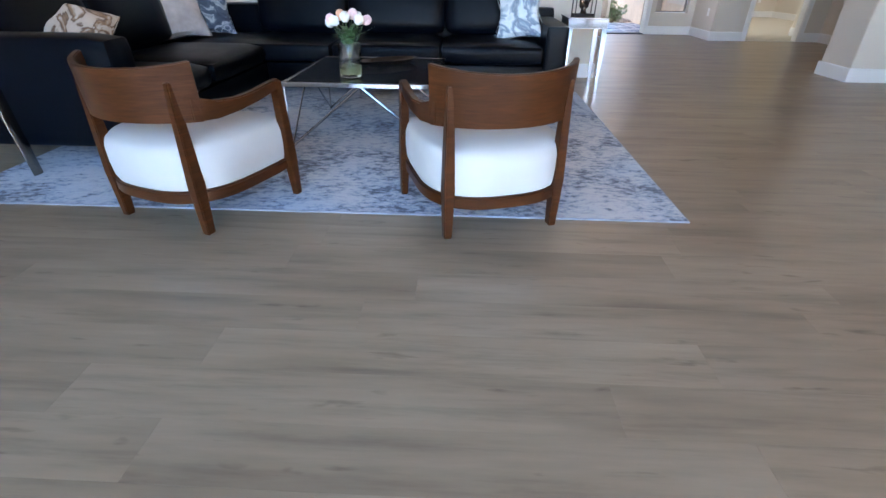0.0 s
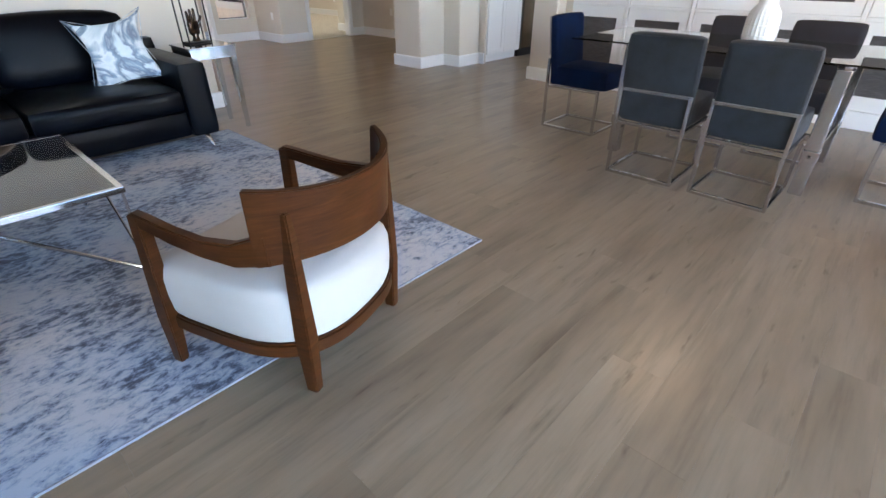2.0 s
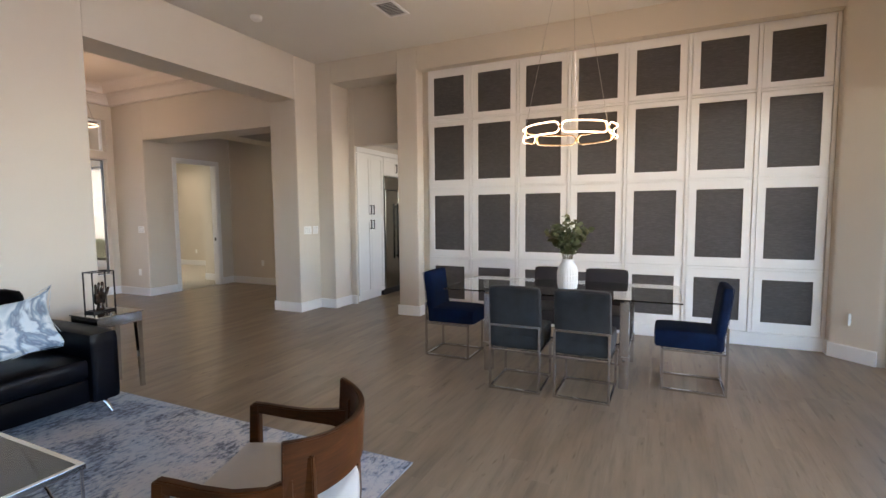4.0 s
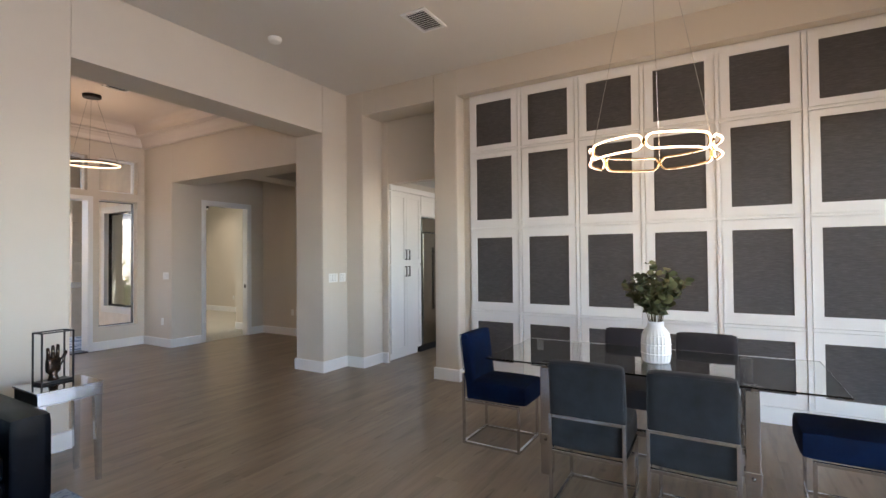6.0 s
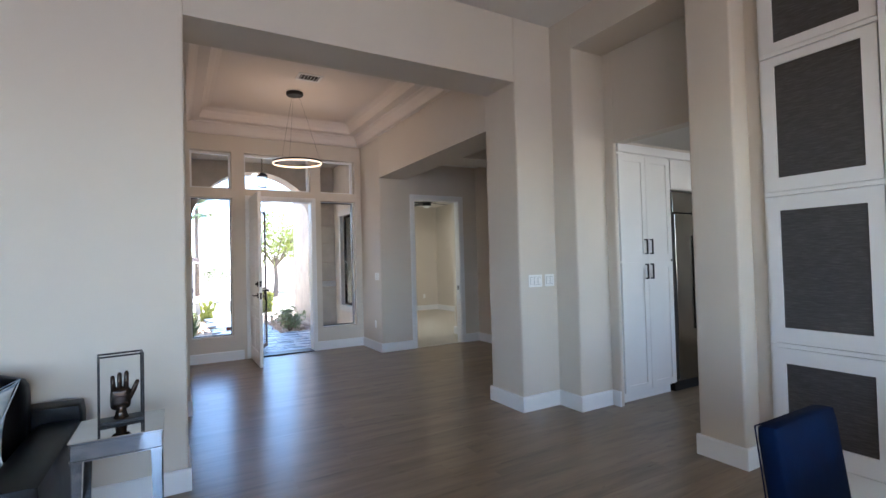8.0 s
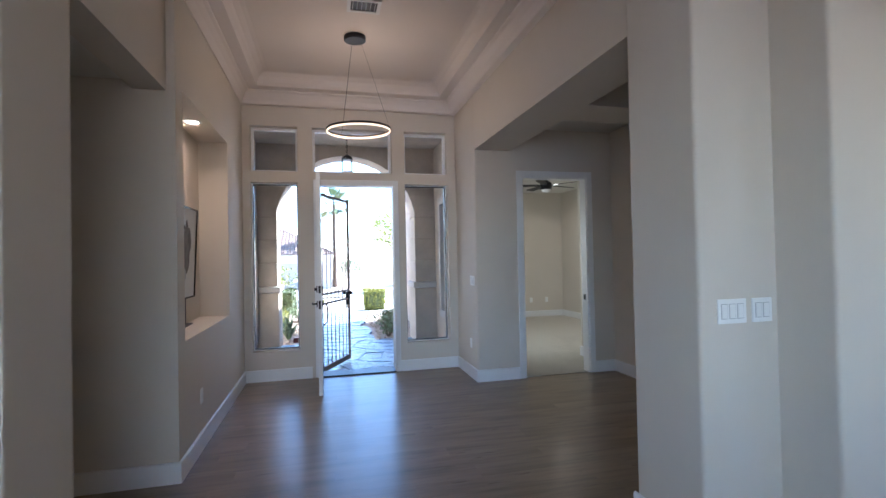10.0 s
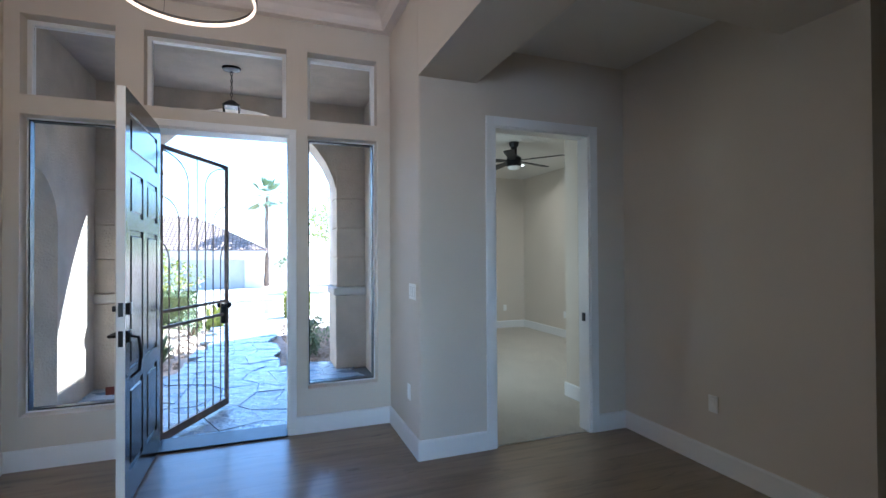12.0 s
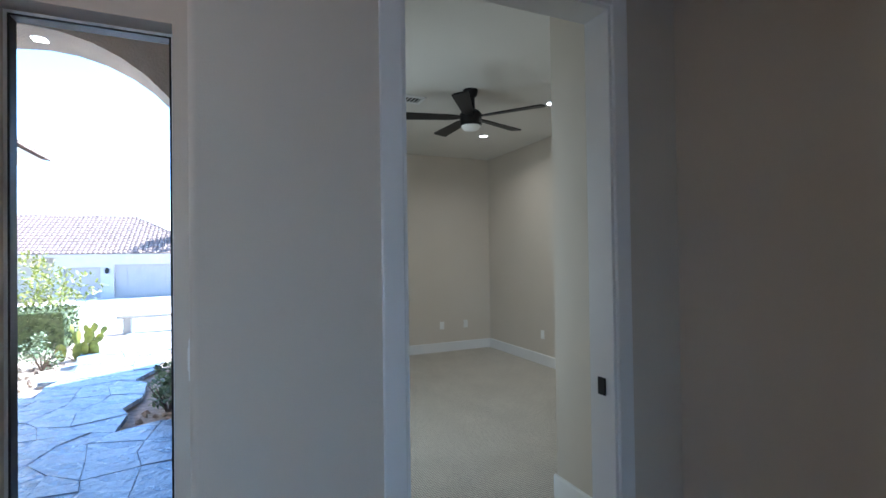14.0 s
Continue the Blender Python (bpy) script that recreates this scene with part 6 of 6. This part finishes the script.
clipped_hedge(-0.2, 1.25, 18.3, 19.0, 0.75, HEDGE, "clipped box hedge near the walkway", 1)
clipped_hedge(3.35, 3.98, 18.6, 19.2, 0.64, LIME, "clipped yellow-green hedge near the street", 2)
rg = random.Random(3)
rocks = bmesh.new()
for _ in range(700):
    side = rg.random() < 0.45
    x = rg.uniform(3.18, 4.1) if side else rg.uniform(-0.5, 1.72)
    y = rg.uniform(12.75, 18.0)
    r = rg.uniform(0.015, 0.05)
    bmesh.ops.create_icosphere(rocks, subdivisions=1, radius=r, matrix=Matrix.LocRotScale((x, y, ground_height(y) + r * 0.25), Euler((rg.random() * 6, rg.random() * 6, 0)), (1, 0.8, 0.6)))
ob = tagged(solid("gravel_stones", rocks, GRAVEL), "loose tan gravel stones beside the walkway", "gravel", kind="stuff")


def broad_tree(x, y, h, r, mat, label, seed):
    z = ground_height(y)
    t = thing("tree", label, "tree", pose(x, y, z), "street trees")
    rg = random.Random(seed)
    top = Vector((0.3, 0, h * 0.55))
    part("trunk", tube(bmesh.new(), [(0, 0, -0.1), (0.12, 0, h * 0.2), (0.05, 0.05, h * 0.38), top], [h * 0.035, h * 0.027, h * 0.022, h * 0.014], 9), BARK, t)
    for k in range(8):
        a = k * 0.8
        e = Vector((r * 0.75 * math.cos(a), r * 0.75 * math.sin(a), h * (0.62 + 0.22 * rg.random())))
        part("limb", tube(bmesh.new(), [(0.06, 0.03, h * 0.36), top.lerp(e, 0.45), e], [h * 0.014, h * 0.009, h * 0.003], 6), BARK, t)
    bm = bmesh.new()
    leaf_crown(bm, rg, (0, 0, h * 0.72), (r, r, h * 0.3), 4200, 0.20)
    part("crown", bm, mat, t)


broad_tree(7.4, 37.5, 6.0, 3.3, LIME, "wispy green street tree with a leaning trunk", 4)
broad_tree(12.5, 52.0, 6.0, 2.8, HEDGE, "green tree beyond the street", 6)
shrub(4.6, 54.0, 1.7, 3.0, SAGE, "tall loose green bush beside the far house", 8, 1500, 0.17)


def palm(x, y, h, seed):
    z = ground_height(y)
    t = thing("palm_tree", "tall fan palm beside the far house", "palm tree", pose(x, y, z))
    rg = random.Random(seed)
    part("trunk", tube(bmesh.new(), [(0, 0, -0.1), (0.05, 0, h * 0.3), (0.0, 0, h * 0.7), (0.06, 0, h)], [0.26, 0.2, 0.17, 0.16], 10), BARK, t)
    for k in range(26):
        a, el = k * 2.4, radians(-35 + 110 * rg.random())
        d = Vector((math.cos(a) * math.cos(el), math.sin(a) * math.cos(el), math.sin(el)))
        bm = bmesh.new()
        p = Vector((0.06, 0, h)) + d * 1.0
        tube(bm, [(0.06, 0, h), p], 0.018, 5)
        for j in range(11):
            w = (j - 5) / 5
            side = d.cross(Vector((0, 0, 1))).normalized()
            q = p + (d * (0.8 - 0.25 * abs(w)) + side * w * 0.75) * 1.5 + Vector((0, 0, -0.12 - 0.1 * rg.random()))
            blade(bm, p, q, 0.16, 0.02, seg=2)
        part("frond", bm, SAGE, t)


palm(2.9, 50.5, 7.9, 2)


def far_house():
    t = thing("neighbour_house", "cream stucco house with two garage doors and tiled roof", "house", pose(0, 48, -1.28))
    E_, R_ = 2.97, 6.05
    part("wall", boxes((-16, -7.1, 2.0, 12, 0, E_), (-7.1, -6.6, 0, 12, 0, E_), (-4.45, -3.65, 0, 12, 0, E_), (1.2, 2.65, 0, 12, 0, E_), (-6.6, -4.45, 0, 0.4, 2.2, E_), (-3.65, 1.2, 0, 0.4, 2.38, E_), (-6.6, 1.2, 0.5, 12, 0, E_)), CREAMSTUCCO, t, smooth=False)
    for x0, x1, h, rows in ((-6.6, -4.45, 2.2, 4), (-3.65, 1.2, 2.38, 4)):
        d = part("garage_door", boxes((x0, x1, 0.28, 0.34, 0, h)), GARAGE, t, "pale sectional garage door", smooth=False)
        n = max(3, round((x1 - x0) / 0.8))
        for i in range(n):
            for j in range(rows):
                w, hh = (x1 - x0) / n, h / rows
                part("door_panel", boxes((x0 + i * w + 0.05, x0 + (i + 1) * w - 0.05, 0.255, 0.28, j * hh + 0.04, (j + 1) * hh - 0.04)), GARAGE, d, smooth=False)
    part("fascia", boxes((-16.3, 2.95, -0.42, -0.3, E_ - 0.05, E_ + 0.16)), CREAMSTUCCO, t, smooth=False)
    part("soffit", boxes((-16.3, 2.95, -0.3, 0.6, E_ - 0.02, E_ + 0.04)), CREAMSTUCCO, t, smooth=False)
    # hipped tile roof: barrel tiles laid in courses from eave to ridge
    bm = bmesh.new()
    run = 6.0
    for k in range(64):
        x = 2.9 - 0.30 * k - 0.15
        far = min(run, max(0.35, (2.9 - x) * 1.0))
        n = max(1, int(far / 0.42))
        for j in range(n):
            y0, y1 = -0.45 + far * j / n, -0.45 + far * (j + 1) / n + 0.04
            z0, z1 = E_ + 0.18 + (y0 + 0.45) / run * (R_ - E_), E_ + 0.14 + (y1 + 0.45) / run * (R_ - E_)
            a = [bm.verts.new((x + 0.15 * math.cos(q * math.pi / 4), y0, z0 + 0.10 * math.sin(q * math.pi / 4))) for q in range(5)]
            b = [bm.verts.new((x + 0.14 * math.cos(q * math.pi / 4), y1, z1 + 0.085 * math.sin(q * math.pi / 4))) for q in range(5)]
            for q in range(4):
                bm.faces.new((a[q], a[q + 1], b[q + 1], b[q]))
            bm.faces.new(a[::-1])
    rf = bmesh.new()
    v = [rf.verts.new(p) for p in ((-16.3, -0.45, E_ + 0.12), (2.95, -0.45, E_ + 0.12), (2.95, 12.4, E_ + 0.12), (-16.3, 12.4, E_ + 0.12), (-3.1, 5.55, R_ + 0.05), (-16.3, 5.55, R_ + 0.05))]
    for q in ((0, 1, 4, 5), (1, 2, 4), (2, 3, 5, 4), (0, 5, 3), (0, 3, 2, 1)):
        rf.faces.new([v[i] for i in q])
    roof_ = part("roof", rf, CLAY, t, "hipped clay tile roof", smooth=False)
    tagged(part("roof_tiles", bm, CLAY, roof_, smooth=False), kind="stuff")
    part("ridge_cap", tube(bmesh.new(), [(2.95, -0.45, E_ + 0.2), (-3.1, 5.55, R_ + 0.12), (-16.3, 5.55, R_ + 0.12)], 0.13, 8), CLAY, roof_)
    for x in (-6.2, -7.0):
        part("roof_vent", boxes((x - 0.25, x + 0.25, 3.2, 3.7, 4.7, 5.05), bevel=0.05), GARAGE, roof_, "small roof vent", smooth=False)
    w = part("wall_lantern", lathe(bmesh.new(), [(0.05, 0), (0.11, 0.05), (0.13, 0.3), (0.04, 0.42)], 10, pose(-4.05, -0.12, 1.75)), BLACK, t, "dark wall lantern")


far_house()


def own_wing():
    t = thing("garage_wing", "pale stucco garage wing with a tiled eave", "house", pose(-0.5, 0, -0.13))
    part("wall", boxes((-6, 0, 10.0, 21.4, 0, 3.9)), CREAMSTUCCO, t, smooth=False)
    part("soffit", boxes((-6, 0.5, 12.8, 21.7, 3.86, 3.96)), CREAMSTUCCO, t, smooth=False)
    bm = bmesh.new()
    for k in range(29):
        y = 13.1 + 0.3 * k
        for j in range(5):
            x0, x1 = 0.62 - 0.42 * j, 0.62 - 0.42 * (j + 1) - 0.04
            z0, z1 = 3.97 + 0.14 * j, 3.93 + 0.14 * (j + 1)
            a = [bm.verts.new((x0, y + 0.15 * math.cos(q * math.pi / 4), z0 + 0.10 * math.sin(q * math.pi / 4))) for q in range(5)]
            b = [bm.verts.new((x1, y + 0.14 * math.cos(q * math.pi / 4), z1 + 0.085 * math.sin(q * math.pi / 4))) for q in range(5)]
            for q in range(4):
                bm.faces.new((a[q], a[q + 1], b[q + 1], b[q]))
            bm.faces.new(a)
    tagged(part("roof_tiles", bm, CLAY, t, "rounded clay eave tiles", smooth=False), kind="stuff")


own_wing()

t = thing("garden_bench", "pale stone bench beside the street", "bench", pose(2.35, 20.6, ground_height(20.6)))
part("seat", boxes((-0.75, 0.75, -0.2, 0.2, 0.36, 0.44), bevel=0.02), CONCRETE, t, smooth=False)
for x in (-0.55, 0.55):
    part("leg", boxes((x - 0.08, x + 0.08, -0.16, 0.16, 0, 0.36), bevel=0.02), CONCRETE, t, smooth=False)

# ---------------------------------------------------------------- porch lantern and lights
def porch_lantern():
    t = thing("porch_lantern", "black iron and glass lantern hanging on a chain", "lantern", pose(2.54, 11.2, 2.88))
    part("cap", lathe(bmesh.new(), [(0.12, 0.19), (0.125, 0.2), (0.05, 0.255), (0.02, 0.27)], 4, pose(0, 0, 0, 0, 0, 45)), BLACK, t, smooth=False)
    for sx in (-1, 1):
        for sy in (-1, 1):
            part("post", boxes((sx * 0.075 - 0.006, sx * 0.075 + 0.006, sy * 0.075 - 0.006, sy * 0.075 + 0.006, 0.0, 0.195)), BLACK, t, smooth=False)
    part("bottom", boxes((-0.085, 0.085, -0.085, 0.085, -0.012, 0.0), bevel=0.003), BLACK, t, smooth=False)
    for s in (-1, 1):
        part("pane", boxes((-0.068, 0.068, s * 0.075 - 0.0015, s * 0.075 + 0.0015, 0.002, 0.19)), PANE, t, smooth=False)
        part("pane", boxes((s * 0.075 - 0.0015, s * 0.075 + 0.0015, -0.068, 0.068, 0.002, 0.19)), PANE, t, smooth=False)
    part("bulb", lathe(bmesh.new(), [(0.012, 0.02), (0.028, 0.06), (0.03, 0.09), (0.012, 0.12)], 14), CAN, t, "lit bulb")
    for k in range(9):
        z = 0.27 + 0.038 * k
        ring = [(0.011 * math.cos(a * math.tau / 10) * (1 if k % 2 else 0), 0.011 * math.cos(a * math.tau / 10) * (0 if k % 2 else 1), z + 0.024 + 0.024 * math.sin(a * math.tau / 10)) for a in range(10)]
        part("chain_link", tube(bmesh.new(), ring, 0.0035, 5, True), BLACK, t)
    part("canopy", lathe(bmesh.new(), [(0.02, 0.585), (0.09, 0.60), (0.098, 0.6195)], 20), BLACK, t)


porch_lantern()
can_light(2.575, 12.36, 3.325, 0.3)
t = thing("alarm_sticker", "small dark red square sticker on the sidelight glass", "sticker", pose(1.80, 9.79, 0.46))
part("sticker", boxes((-0.03, 0.03, -0.0012, 0.0, -0.03, 0.03)), varied("sticker_red", (0.16, 0.035, 0.03), 0.5), t, smooth=False)

# ---------------------------------------------------------------- floors
structure("subfloor", boxes((-3.9, 4.9, -1.6, 5.8, -0.12, -0.006), (0.0, 5.95, 5.8, 8.9, -0.12, -0.006), (5.95, 8.5, 5.8, 7.1, -0.12, -0.006), (1.21, 3.915, 8.9, 9.66, -0.12, -0.006), (4.9, 8.5, 0.95, 5.56, -0.12, -0.006)), SUBFLOOR, "dark screed under the plank joints", "subfloor")
structure("floor_bedroom", boxes((4.2, 7.77, 8.86, 13.99, -0.1, 0.004)), CARPET, "beige loop pile bedroom carpet", "carpet")
floor = thing("floor", "greige wood-look vinyl plank floor", "floor", kind="structure")
PLW, PLL = 0.182, 1.52
AREAS = [(-3.9, 4.9, -1.4, 5.82), (-0.2, 5.74, 5.82, 8.84), (1.21, 3.915, 8.84, 9.66), (4.9, 8.5, 1.0, 5.56), (5.74, 8.5, 5.82, 7.06)]


def plank_mesh(bm, x0, x1, y0, y1, ox=0.0, oy=0.0):
    g = 0.00022
    q = [(x0 + g, y0 + g), (x1 - g, y0 + g), (x1 - g, y1 - g), (x0 + g, y1 - g)]
    top = [bm.verts.new((x - ox, y - oy, 0)) for x, y in q]
    low = [bm.verts.new((x - ox + (0.0012 if x > (x0 + x1) / 2 else -0.0012) * 0.5, y - oy, -0.006)) for x, y in q]
    bm.faces.new(top)
    for k in range(4):
        bm.faces.new((top[k], low[k], low[(k + 1) % 4], top[(k + 1) % 4]))


rng = random.Random(11)
rest, count, shared = bmesh.new(), 0, None
for ax0, ax1, ay0, ay1 in AREAS:
    j = 0
    y = ay0
    while y < ay1 - 0.001:
        y1 = min(y + PLW, ay1)
        x = ax0 - rng.random() * PLL
        while x < ax1:
            a, b = max(x, ax0), min(x + PLL, ax1)
            if b - a > 0.01:
                near = count < 300 and -2.2 < (a + b) / 2 < 4.4 and 0.7 < y < 9.7
                if near:
                    full = b - a > PLL - 0.001 and y1 - y > PLW - 0.001
                    if full and shared:
                        ob = new("plank", shared)
                        ob.parent = floor
                    else:
                        bm = bmesh.new()
                        plank_mesh(bm, a, b, y, y1, a, y)
                        ob = part("plank", bm, FLOORWOOD, floor, smooth=False)
                        if full:
                            shared = ob.data
                    ob.location = (a, y, 0)
                    count += 1
                else:
                    plank_mesh(rest, a, b, y, y1)
            x += PLL
        y = y1
tagged(part("planks", rest, FLOORWOOD, floor, smooth=False), kind="stuff")
